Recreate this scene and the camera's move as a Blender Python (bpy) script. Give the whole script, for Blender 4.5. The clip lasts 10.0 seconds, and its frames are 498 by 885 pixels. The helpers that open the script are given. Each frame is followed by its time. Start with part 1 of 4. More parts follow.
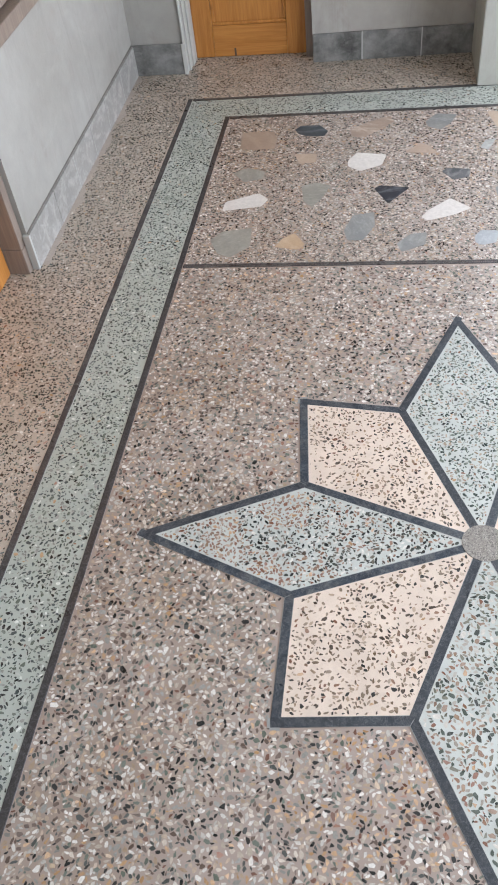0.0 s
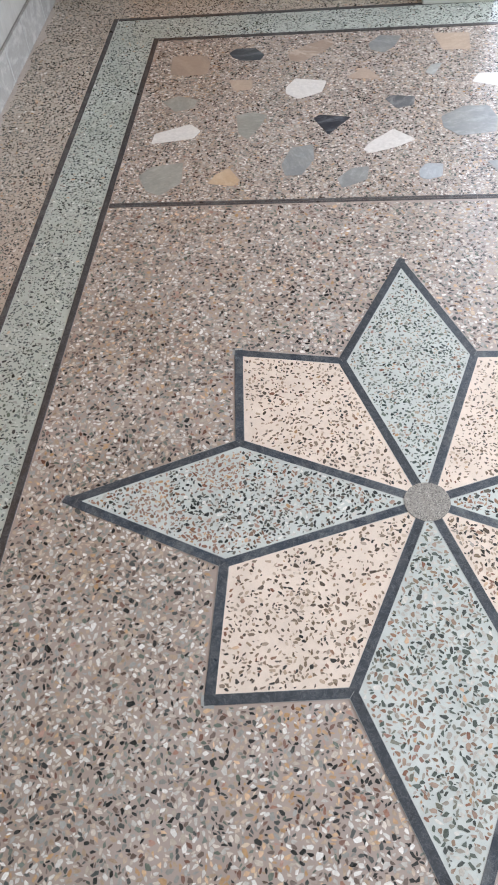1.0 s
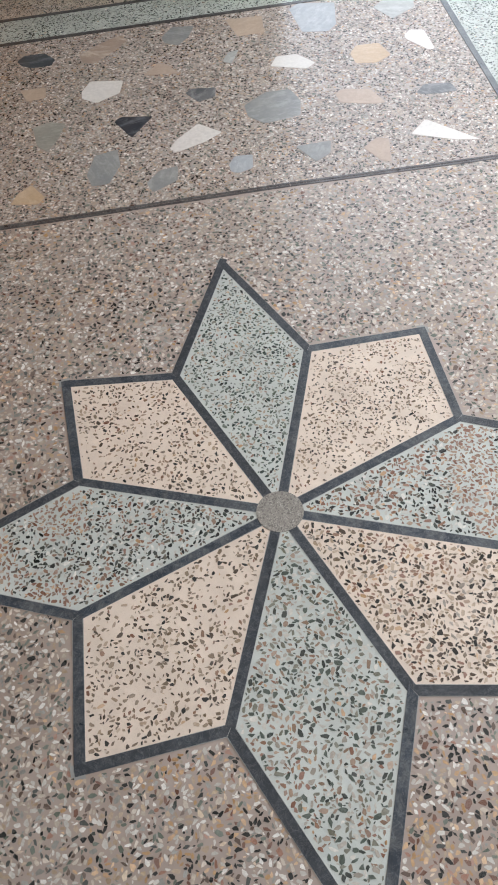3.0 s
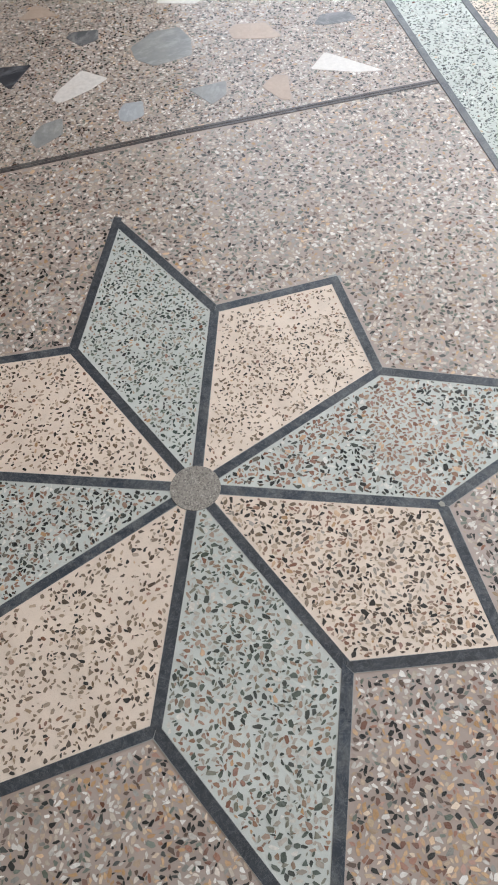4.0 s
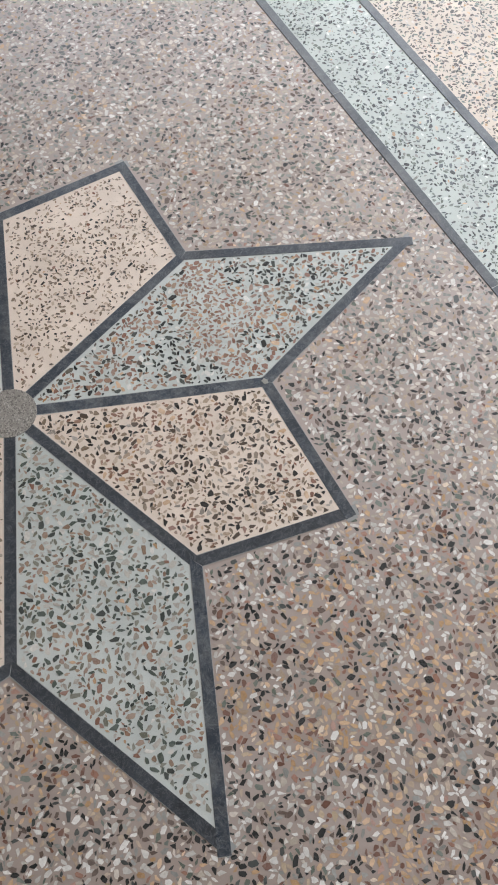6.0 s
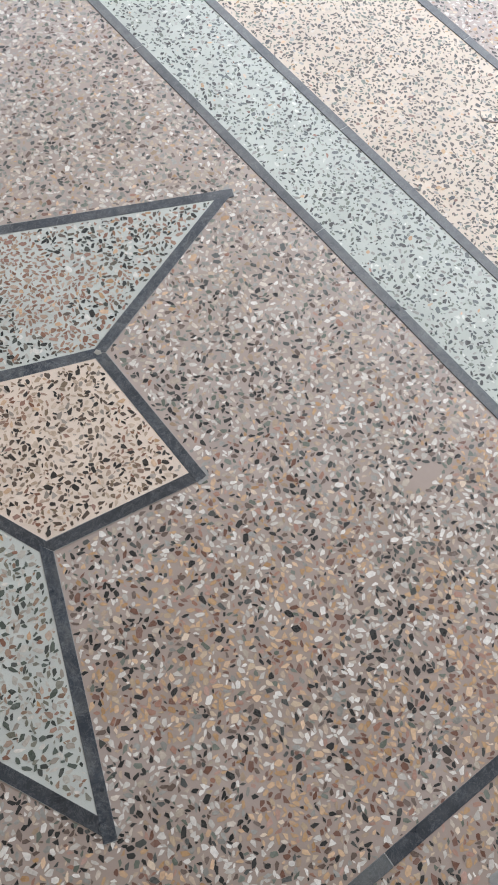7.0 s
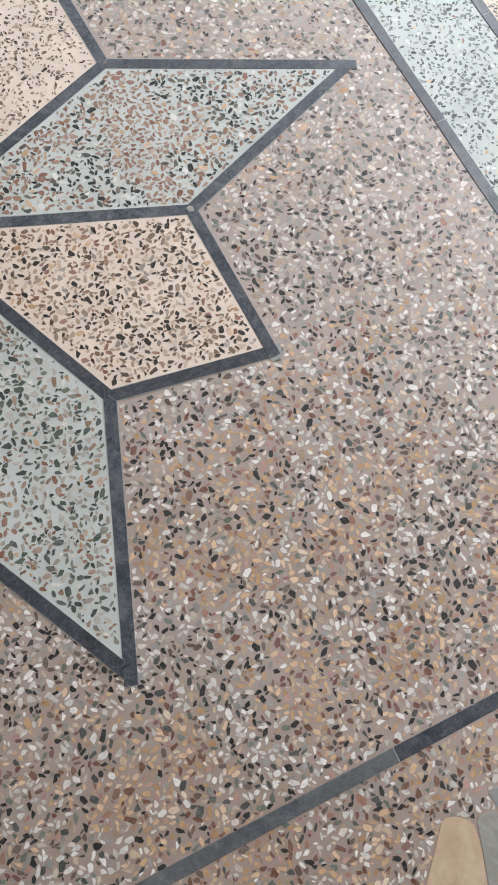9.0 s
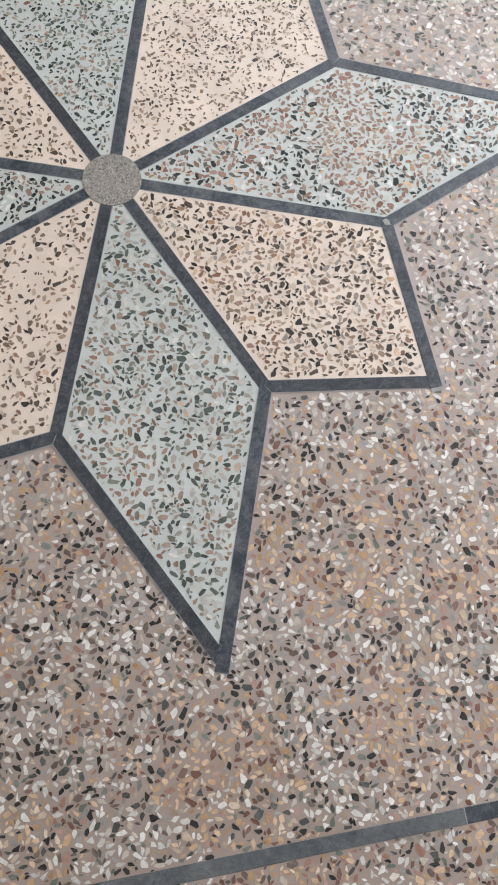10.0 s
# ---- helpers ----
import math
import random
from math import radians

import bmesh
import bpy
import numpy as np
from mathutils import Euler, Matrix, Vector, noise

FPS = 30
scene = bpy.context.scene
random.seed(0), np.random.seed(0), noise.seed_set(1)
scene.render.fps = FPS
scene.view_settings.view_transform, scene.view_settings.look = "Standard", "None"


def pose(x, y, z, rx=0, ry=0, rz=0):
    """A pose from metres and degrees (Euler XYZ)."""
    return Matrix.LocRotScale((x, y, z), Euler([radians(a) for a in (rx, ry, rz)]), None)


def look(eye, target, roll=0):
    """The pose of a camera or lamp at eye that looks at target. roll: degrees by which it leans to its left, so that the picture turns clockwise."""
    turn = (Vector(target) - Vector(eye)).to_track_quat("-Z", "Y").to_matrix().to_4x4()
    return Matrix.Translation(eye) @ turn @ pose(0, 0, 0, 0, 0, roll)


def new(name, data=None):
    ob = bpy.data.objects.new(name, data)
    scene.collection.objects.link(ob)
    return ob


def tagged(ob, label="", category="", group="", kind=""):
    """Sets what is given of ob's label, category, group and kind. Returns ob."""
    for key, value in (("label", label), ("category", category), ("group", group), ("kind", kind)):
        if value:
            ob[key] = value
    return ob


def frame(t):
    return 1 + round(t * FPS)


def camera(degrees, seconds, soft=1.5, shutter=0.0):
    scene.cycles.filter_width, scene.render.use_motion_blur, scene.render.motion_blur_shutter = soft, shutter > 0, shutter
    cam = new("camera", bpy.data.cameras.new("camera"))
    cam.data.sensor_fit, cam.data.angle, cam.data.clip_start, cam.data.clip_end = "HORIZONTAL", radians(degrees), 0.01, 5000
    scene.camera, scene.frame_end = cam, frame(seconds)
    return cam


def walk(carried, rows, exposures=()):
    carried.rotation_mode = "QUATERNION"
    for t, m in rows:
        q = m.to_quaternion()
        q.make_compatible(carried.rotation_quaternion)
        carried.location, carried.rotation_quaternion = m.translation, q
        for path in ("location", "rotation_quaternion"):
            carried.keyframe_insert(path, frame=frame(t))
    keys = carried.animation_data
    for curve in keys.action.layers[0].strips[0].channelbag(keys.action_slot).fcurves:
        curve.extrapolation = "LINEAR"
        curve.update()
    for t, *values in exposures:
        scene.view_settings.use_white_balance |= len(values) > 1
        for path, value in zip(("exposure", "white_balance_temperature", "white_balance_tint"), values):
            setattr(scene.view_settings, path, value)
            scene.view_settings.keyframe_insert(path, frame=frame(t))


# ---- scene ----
# The camera and its way
cam = camera(34.0, 10.0, soft=1.85)
PATH = [
    (0, (-0.284, -1.222, 1.737), (-0.577, 0.095, 0.26), -8.2),
    (0.5, (-0.257, -1.208, 1.732), (-0.553, 0.083, 0.233), -8.9),
    (0.6, (-0.259, -1.188, 1.726), (-0.53, 0.069, 0.194), -8.3),
    (0.7, (-0.253, -1.136, 1.691), (-0.501, 0.09, 0.131), -8.1),
    (0.8, (-0.244, -1.119, 1.681), (-0.467, 0.096, 0.108), -7.5),
    (1, (-0.242, -1.084, 1.669), (-0.425, 0.118, 0.081), -6.6),
    (1.2, (-0.23, -1.081, 1.675), (-0.384, 0.117, 0.08), -6.0),
    (1.5, (-0.226, -1.073, 1.669), (-0.336, 0.089, 0.045), -4.5),
    (2, (-0.2, -1.011, 1.634), (-0.293, 0.156, 0.012), -5.7),
    (2.2, (-0.194, -0.987, 1.626), (-0.224, 0.211, 0.025), -4.9),
    (2.5, (-0.18, -1.003, 1.638), (-0.157, 0.193, 0.035), -5.1),
    (2.7, (-0.16, -0.99, 1.64), (-0.109, 0.193, 0.028), -5.3),
    (3.8, (-0.041, -0.89, 1.551), (0.132, 0.22, -0.103), -5.8),
    (4, (-0.036, -0.872, 1.53), (0.166, 0.181, -0.158), -5.0),
    (4.5, (0.017, -0.86, 1.494), (0.297, 0.088, -0.244), -4.4),
    (5, (0.056, -0.88, 1.477), (0.37, 0.001, -0.291), -5.0),
    (6.3, (0.096, -0.903, 1.458), (0.557, -0.205, -0.358), 2.4),
    (6.5, (0.108, -0.913, 1.441), (0.631, -0.255, -0.374), 5.3),
    (7, (0.153, -0.939, 1.425), (0.743, -0.394, -0.407), 9.2),
    (7.5, (0.176, -0.967, 1.404), (0.762, -0.528, -0.457), 12.5),
    (8, (0.157, -0.974, 1.389), (0.689, -0.566, -0.495), 13.6),
    (8.5, (0.122, -0.962, 1.374), (0.583, -0.57, -0.532), 16.7),
    (9, (0.083, -0.942, 1.371), (0.49, -0.523, -0.542), 16.5),
    (9.5, (0.045, -0.926, 1.362), (0.385, -0.449, -0.55), 13.6),
    (9.8, (0.0, -0.901, 1.361), (0.281, -0.419, -0.56), 14.0),
    (10, (-0.022, -0.896, 1.357), (0.212, -0.404, -0.568), 12.9),
]
# The clip's camera opens up in the darker corner and closes towards the veranda
GAIN = ((0, 0.72, 6130, 12), (0.5, 0.72, 6130, 12), (0.8, 0.71, 6150, 12), (1, 0.64, 6150, 12), (1.5, 0.53, 6170, 12), (2, 0.47, 6200, 12), (2.5, 0.34, 6400, 11), (3.8, 0.10, 6450, 11), (4, 0.12, 6450, 11),
        (4.5, 0.10, 6450, 11), (5, -0.05, 6430, 12), (6.5, -0.05, 6420, 12), (7.5, -0.04, 6410, 12), (8.5, 0.10, 6400, 12), (9, 0.15, 6400, 12), (10, 0.29, 6370, 12))
walk(cam, [(t, look(eye, target, roll)) for t, eye, target, roll in PATH], GAIN)

# World, daylight and the openings it comes through, with an added fill from the south
sky_world = bpy.data.worlds.new("daylight")
scene.world = sky_world
sky_world.use_nodes = True
wn, wl = sky_world.node_tree.nodes, sky_world.node_tree.links
sky = wn.new("ShaderNodeTexSky")
sky.sky_type, sky.sun_disc = "NISHITA", False
sky.sun_elevation, sky.sun_rotation = radians(51), radians(-56)
sky.air_density, sky.dust_density = 1.0, 2.0
wl.new(sky.outputs[0], wn["Background"].inputs[0])
wn["Background"].inputs[1].default_value = 0.15
sun_data = bpy.data.lights.new("sun", "SUN")
sun_data.energy, sun_data.angle, sun_data.color = 3.0, radians(0.5), (1.0, 0.95, 0.87)
sun = new("sun", sun_data)
sun.matrix_world = look((-6, 4, 9), (0, 0, 0))


def window_light(name, at, toward, width, height, watts, colour):
    data = bpy.data.lights.new(name, "AREA")
    data.shape, data.size, data.size_y = "RECTANGLE", width, height
    data.energy, data.color = watts, colour
    ob = new(name, data)
    ob.matrix_world = look(at, toward)
    return ob


window_light("daylight_veranda_east", (2.62, 0.40, 1.42), (0, 0.40, 1.42), 5.1, 2.5, 160, (0.915, 0.952, 1.0))
window_light("daylight_veranda_north", (1.5, 3.02, 1.42), (1.5, 0, 1.42), 2.0, 2.5, 31, (0.915, 0.952, 1.0))
# unseen source, added as weak fill from the south
window_light("daylight_doorway_south", (0.2, -4.25, 1.25), (0.2, 0, 1.25), 2.2, 2.1, 12, (0.94, 0.955, 1.0))


# Materials
def srgb(r, g, b):
    return tuple(((c / 255 + 0.055) / 1.055) ** 2.4 if c > 10 else c / 255 / 12.92 for c in (r, g, b)) + (1.0,)


class Nodes:
    """A short way to wire a node material."""

    def __init__(self, name, roughness=0.5, metallic=0.0, specular=0.5):
        self.mat = bpy.data.materials.new(name)
        self.mat.use_nodes = True
        self.tree = self.mat.node_tree
        self.bsdf = self.tree.nodes["Principled BSDF"]
        self.bsdf.inputs["Roughness"].default_value = roughness
        self.bsdf.inputs["Metallic"].default_value = metallic
        self.bsdf.inputs["Specular IOR Level"].default_value = specular
        self.coords = self.tree.nodes.new("ShaderNodeTexCoord").outputs["Object"]

    def put(self, socket, value):
        if hasattr(value, "is_output"):
            self.tree.links.new(value, socket)
        else:
            socket.default_value = value

    def node(self, kind, **inputs):
        n = self.tree.nodes.new(kind)
        for key, value in inputs.items():
            self.put(n.inputs[key.replace("_", " ")], value)
        return n

    def space(self, scale=(1, 1, 1), turn=(0, 0, 0), vector=None):
        n = self.node("ShaderNodeMapping", Scale=scale, Rotation=turn)
        self.put(n.inputs["Vector"], vector or self.coords)
        return n.outputs[0]

    def noise(self, scale, detail=4.0, rough=0.55, distort=0.0, vector=None):
        n = self.node("ShaderNodeTexNoise", Scale=scale, Detail=detail, Roughness=rough, Distortion=distort)
        self.put(n.inputs["Vector"], vector or self.coords)
        return n.outputs["Fac"]

    def cells(self, scale, feature="F1", vector=None, output="Distance", randomness=1.0):
        n = self.tree.nodes.new("ShaderNodeTexVoronoi")
        n.feature = feature
        n.inputs["Scale"].default_value = scale
        n.inputs["Randomness"].default_value = randomness
        self.put(n.inputs["Vector"], vector or self.coords)
        return n.outputs[output]

    def ramp(self, fac, *stops, constant=False):
        n = self.tree.nodes.new("ShaderNodeValToRGB")
        r = n.color_ramp
        r.interpolation = "CONSTANT" if constant else "LINEAR"
        while len(r.elements) < len(stops):
            r.elements.new(0.5)
        for e, (at, colour) in zip(r.elements, stops):
            e.position, e.color = at, colour if len(colour) == 4 else (*colour, 1.0)
        self.put(n.inputs[0], fac)
        return n.outputs[0]

    def span(self, value, a, b, c, d):
        n = self.node("ShaderNodeMapRange")
        for i, v in enumerate((value, a, b, c, d)):
            self.put(n.inputs[i], v)
        return n.outputs[0]

    def mix(self, fac, a, b, mode="MIX"):
        n = self.tree.nodes.new("ShaderNodeMix")
        n.data_type, n.blend_type = "RGBA", mode
        self.put(n.inputs[0], fac)
        self.put(n.inputs[6], a)
        self.put(n.inputs[7], b)
        return n.outputs[2]

    def tone(self, colour, hue=0.5, saturation=1.0, value=1.0):
        n = self.node("ShaderNodeHueSaturation", Hue=hue, Saturation=saturation, Value=value, Color=colour)
        return n.outputs[0]

    def bump(self, height, strength, distance=0.002):
        n = self.node("ShaderNodeBump", Strength=strength, Distance=distance)
        self.put(n.inputs["Height"], height)
        self.tree.links.new(n.outputs[0], self.bsdf.inputs["Normal"])

    def done(self, colour, roughness=None):
        self.put(self.bsdf.inputs["Base Color"], colour)
        if roughness is not None:
            self.put(self.bsdf.inputs["Roughness"], roughness)
        return self.mat


def cement(name, colour, dust, fine, grain=0.25, rough=(0.24, 0.42), batch_shade=None):
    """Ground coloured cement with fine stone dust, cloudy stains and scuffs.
    Last argument: browner western and southern cement, with daylight's fall-off westward painted in."""
    n = Nodes(name)
    cloud = n.noise(2.3, 5, 0.6)
    blot = n.noise(11, 5, 0.65)
    col = n.mix(n.span(cloud, 0.35, 0.68, 0, 1), colour, dust)
    col = n.tone(col, value=n.span(blot, 0.3, 0.7, 0.9, 1.1))
    # browner and darker westward: real tone plus dimmer daylight put into the colour
    if batch_shade:
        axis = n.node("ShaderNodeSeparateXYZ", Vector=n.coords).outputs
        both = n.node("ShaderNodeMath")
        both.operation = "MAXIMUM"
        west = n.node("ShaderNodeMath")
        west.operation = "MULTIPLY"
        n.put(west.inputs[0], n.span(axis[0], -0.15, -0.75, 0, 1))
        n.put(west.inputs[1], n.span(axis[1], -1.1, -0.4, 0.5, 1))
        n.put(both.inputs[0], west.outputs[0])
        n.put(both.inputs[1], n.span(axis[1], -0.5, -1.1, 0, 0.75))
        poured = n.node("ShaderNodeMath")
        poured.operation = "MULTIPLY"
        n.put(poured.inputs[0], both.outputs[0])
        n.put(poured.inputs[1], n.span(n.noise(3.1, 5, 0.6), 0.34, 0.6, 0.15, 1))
        col = n.mix(poured.outputs[0], col, batch_shade)
    specks = n.cells(420)
    pick = n.cells(420, output="Color")
    lit = n.span(specks, 0.12, 0.3, grain, 0.0)
    col = n.mix(lit, col, n.mix(pick, fine, n.tone(fine, value=0.45)))
    film = n.noise(5, 6, 0.7)
    n.bump(n.noise(260, 3), 0.12, 0.0006)
    return n.done(col, n.span(film, 0.3, 0.7, *rough))


def stone_chips(name, stops, loose=False, rough=(0.2, 0.36)):
    """Marble chips ground flush: each one takes its own colour from the mixture."""
    n = Nodes(name)
    if loose:
        pick = n.tree.nodes.new("ShaderNodeObjectInfo").outputs["Random"]
    else:
        pick = n.tree.nodes.new("ShaderNodeNewGeometry").outputs["Random Per Island"]
    col = n.ramp(pick, *stops, constant=True)
    m = n.node("ShaderNodeMath")
    m.operation = "MULTIPLY_ADD"
    n.put(m.inputs[0], pick)
    m.inputs[1].default_value, m.inputs[2].default_value = 37.0, 0.0
    f = n.node("ShaderNodeMath")
    f.operation = "FRACT"
    n.put(f.inputs[0], m.outputs[0])
    grain = n.noise(160, 5, 0.65)
    col = n.tone(col, value=n.span(f.outputs[0], 0, 1, 0.74, 1.2), saturation=n.span(f.outputs[0], 0, 1, 1.08, 0.8))
    col = n.tone(col, value=n.span(grain, 0.3, 0.7, 0.84, 1.14))
    return n.done(col, n.span(n.noise(7, 5, 0.7), 0.3, 0.7, *rough))


WHITE, CREAM = srgb(210, 204, 194), srgb(196, 183, 166)
INK, SLATE, MOSS = srgb(57, 56, 53), srgb(86, 92, 90), srgb(112, 118, 106)
OCHRE, RUST, TAN = srgb(188, 152, 114), srgb(138, 100, 82), srgb(180, 158, 134)
ASH = srgb(150, 148, 140)

brown_cement = cement("brown_terrazzo_cement", srgb(162, 147, 136), srgb(171, 156, 147), srgb(198, 188, 176), batch_shade=srgb(150, 132, 118))
# greyer in the west: dirt by the wall, and weaker daylight painted in
green_cement = cement("pale_green_terrazzo_cement", srgb(184, 189, 180), srgb(174, 179, 170), srgb(150, 152, 142), 0.3, batch_shade=srgb(172, 176, 164))
petal_cement = cement("pale_mint_terrazzo_cement", srgb(192, 195, 188), srgb(181, 185, 178), srgb(160, 160, 150), 0.3)
pink_cement = cement("cream_pink_terrazzo_cement", srgb(221, 204, 187), srgb(211, 194, 177), srgb(176, 146, 122), 0.3)
beige_cement = cement("beige_terrazzo_cement", srgb(186, 173, 158), srgb(176, 161, 144), srgb(216, 204, 188), 0.3)
cream_cement = cement("cream_terrazzo_cement", srgb(204, 189, 170), srgb(194, 178, 159), srgb(170, 150, 130), 0.3)

UMBER = srgb(92, 80, 70)
BROWN_MIX = ((0, WHITE), (0.33, CREAM), (0.40, srgb(46, 46, 44)), (0.60, srgb(80, 82, 78)), (0.70, MOSS), (0.76, srgb(108, 92, 82)), (0.85, ASH), (0.92, TAN))
WARM_MIX = ((0, srgb(200, 164, 124)), (0.32, OCHRE), (0.50, srgb(168, 128, 110)), (0.64, srgb(120, 86, 71)), (0.86, srgb(204, 182, 154)))
PETAL_WARM_MIX = ((0, srgb(150, 116, 94)), (0.26, srgb(142, 116, 98)), (0.46, srgb(168, 144, 122)), (0.64, RUST), (0.88, OCHRE))
PINK_MIXTURE = ((0, srgb(46, 43, 39)), (0.28, srgb(86, 72, 60)), (0.48, srgb(130, 112, 92)), (0.66, srgb(158, 148, 136)), (0.76, TAN))
TAN_MIXTURE = ((0, srgb(90, 78, 67)), (0.26, srgb(128, 110, 91)), (0.52, srgb(156, 138, 118)), (0.72, INK), (0.84, TAN))
# each kind of pale petal has its own stones: olive and brown ones in the south, fine green ones in the north
OLIVE_MIXTURE = ((0, srgb(84, 92, 83)), (0.24, srgb(122, 120, 105)), (0.40, srgb(150, 126, 106)), (0.56, srgb(66, 70, 65)), (0.68, srgb(166, 157, 144)), (0.84, srgb(196, 190, 178)))
GREEN_MIXTURE = ((0, srgb(62, 73, 67)), (0.30, srgb(104, 112, 100)), (0.54, INK), (0.66, srgb(140, 138, 126)), (0.84, srgb(168, 152, 132)))
DARK_MIXTURE = ((0, srgb(42, 44, 42)), (0.26, srgb(70, 74, 68)), (0.44, srgb(110, 104, 92)), (0.58, UMBER), (0.70, srgb(150, 118, 98)), (0.82, srgb(204, 200, 190)))
PALE_MIX = ((0, CREAM), (0.22, srgb(204, 198, 188)), (0.40, ASH), (0.56, srgb(84, 86, 82)), (0.68, MOSS), (0.78, srgb(116, 100, 90)), (0.88, TAN))
pale_brown_chips = stone_chips("pale_mixture_chips", PALE_MIX)
brown_chips = stone_chips("brown_mixture_chips", BROWN_MIX)
brown_loose = stone_chips("brown_mixture_single_chip", BROWN_MIX, loose=True)
warm_loose = stone_chips("warm_mixture_single_chip", WARM_MIX, loose=True)
warm_chips = stone_chips("warm_mixture_chips", WARM_MIX)
green_chips = stone_chips("green_band_chips", ((0, SLATE), (0.30, INK), (0.54, MOSS), (0.76, ASH), (0.92, srgb(206, 208, 198))))
petal_warm_chips = stone_chips("petal_warm_chips", PETAL_WARM_MIX)
pink_chips = stone_chips("pink_petal_chips", PINK_MIXTURE)
tan_chips, tan_loose = stone_chips("tan_petal_chips", TAN_MIXTURE), stone_chips("tan_petal_single_chip", TAN_MIXTURE, loose=True)
olive_chips, olive_loose = stone_chips("olive_petal_chips", OLIVE_MIXTURE), stone_chips("olive_petal_single_chip", OLIVE_MIXTURE, loose=True)
green_petal_chips, green_petal_loose = stone_chips("green_petal_chips", GREEN_MIXTURE), stone_chips("green_petal_single_chip", GREEN_MIXTURE, loose=True)
dark_chips, dark_loose = stone_chips("dark_petal_chips", DARK_MIXTURE), stone_chips("dark_petal_single_chip", DARK_MIXTURE, loose=True)
petal_warm_loose = stone_chips("petal_warm_single_chip", PETAL_WARM_MIX, loose=True)
pink_loose = stone_chips("pink_petal_single_chip", PINK_MIXTURE, loose=True)
beige_chips = stone_chips("beige_aisle_chips", ((0, INK), (0.34, SLATE), (0.50, UMBER), (0.66, MOSS), (0.76, CREAM), (0.88, WHITE)))
cream_chips = stone_chips("cream_aisle_chips", ((0, INK), (0.24, UMBER), (0.46, srgb(80, 74, 66)), (0.64, MOSS), (0.82, ASH), (0.92, srgb(190, 178, 166))))


def slate_stone(name, deep, pale):
    """Slate strips: pale scuffs, fine veins and darker patches."""
    n = Nodes(name)
    a = n.noise(9, 6, 0.7)
    col = n.mix(n.span(a, 0.3, 0.7, 0, 1), deep, pale)
    vein = n.noise(26, 6, 0.75, 1.4)
    col = n.mix(n.ramp(vein, (0.49, (0, 0, 0)), (0.51, (0.30, 0.30, 0.30)), (0.53, (0, 0, 0))), col, srgb(146, 148, 146))
    dusty = n.noise(17, 6, 0.8, 0.5)
    worn = n.node("ShaderNodeMath")
    worn.operation = "MULTIPLY"
    n.put(worn.inputs[0], n.ramp(dusty, (0.46, (0, 0, 0)), (0.70, (0.5, 0.5, 0.5))))
    n.put(worn.inputs[1], n.span(n.tree.nodes.new("ShaderNodeObjectInfo").outputs["Random"], 0, 1, 0.1, 1.0))
    col = n.mix(worn.outputs[0], col, srgb(126, 126, 122))
    scuff = n.noise(60, 8, 0.85, 1.2)
    col = n.mix(n.ramp(scuff, (0.51, (0, 0, 0)), (0.68, (0.5, 0.5, 0.5))), col, srgb(112, 117, 120))
    col = n.tone(col, value=n.span(n.noise(33, 6, 0.8), 0.35, 0.65, 0.82, 1.12))
    info = n.tree.nodes.new("ShaderNodeObjectInfo").outputs["Random"]
    col = n.tone(col, value=n.span(info, 0, 1, 0.86, 1.16), saturation=n.span(info, 0, 1, 0.7, 1.15))
    n.bump(n.noise(70, 5), 0.25, 0.001)
    return n.done(col, n.span(n.noise(14, 5), 0.3, 0.7, 0.26, 0.45))


slate = slate_stone("blue_grey_slate", srgb(33, 38, 46), srgb(52, 59, 67))
# paler slate: wear on the south divider, painted sky sheen on the east lines
dusty_sheen_slate = slate_stone("worn_slate_and_sheen", srgb(50, 56, 62), srgb(94, 96, 95))
brown_slate = slate_stone("dark_brown_slate", srgb(47, 41, 40), srgb(67, 60, 58))


def marble(name, base, vein, dark, scale=6.0, veins=0.5, rough=0.35):
    n = Nodes(name)
    info = n.tree.nodes.new("ShaderNodeObjectInfo").outputs["Random"]
    shift = n.node("ShaderNodeVectorMath")
    shift.operation = "ADD"
    n.put(shift.inputs[0], n.coords)
    n.put(shift.inputs[1], n.span(info, 0, 1, 0, 40))
    v = shift.outputs[0]
    turn = n.node("ShaderNodeCombineXYZ")
    n.put(turn.inputs[2], n.span(info, 0, 1, 0, 25))
    col = n.mix(n.span(n.noise(scale, 6, 0.65, vector=v), 0.3, 0.7, 0, 1), base, dark)
    w = n.noise(scale * 1.3, 6, 0.7, 0.5, vector=n.space((1.1, 2.8, 2.8), (0, 0, 0), n.space((1, 1, 1), turn.outputs[0], v)))
    col = n.mix(n.ramp(w, (0.48, (0, 0, 0)), (0.62, (veins, veins, veins)), (0.78, (veins, veins, veins))), col, vein)
    col = n.tone(col, value=n.span(n.noise(90, 4, vector=v), 0.3, 0.7, 0.93, 1.07))
    return n.done(col, rough)


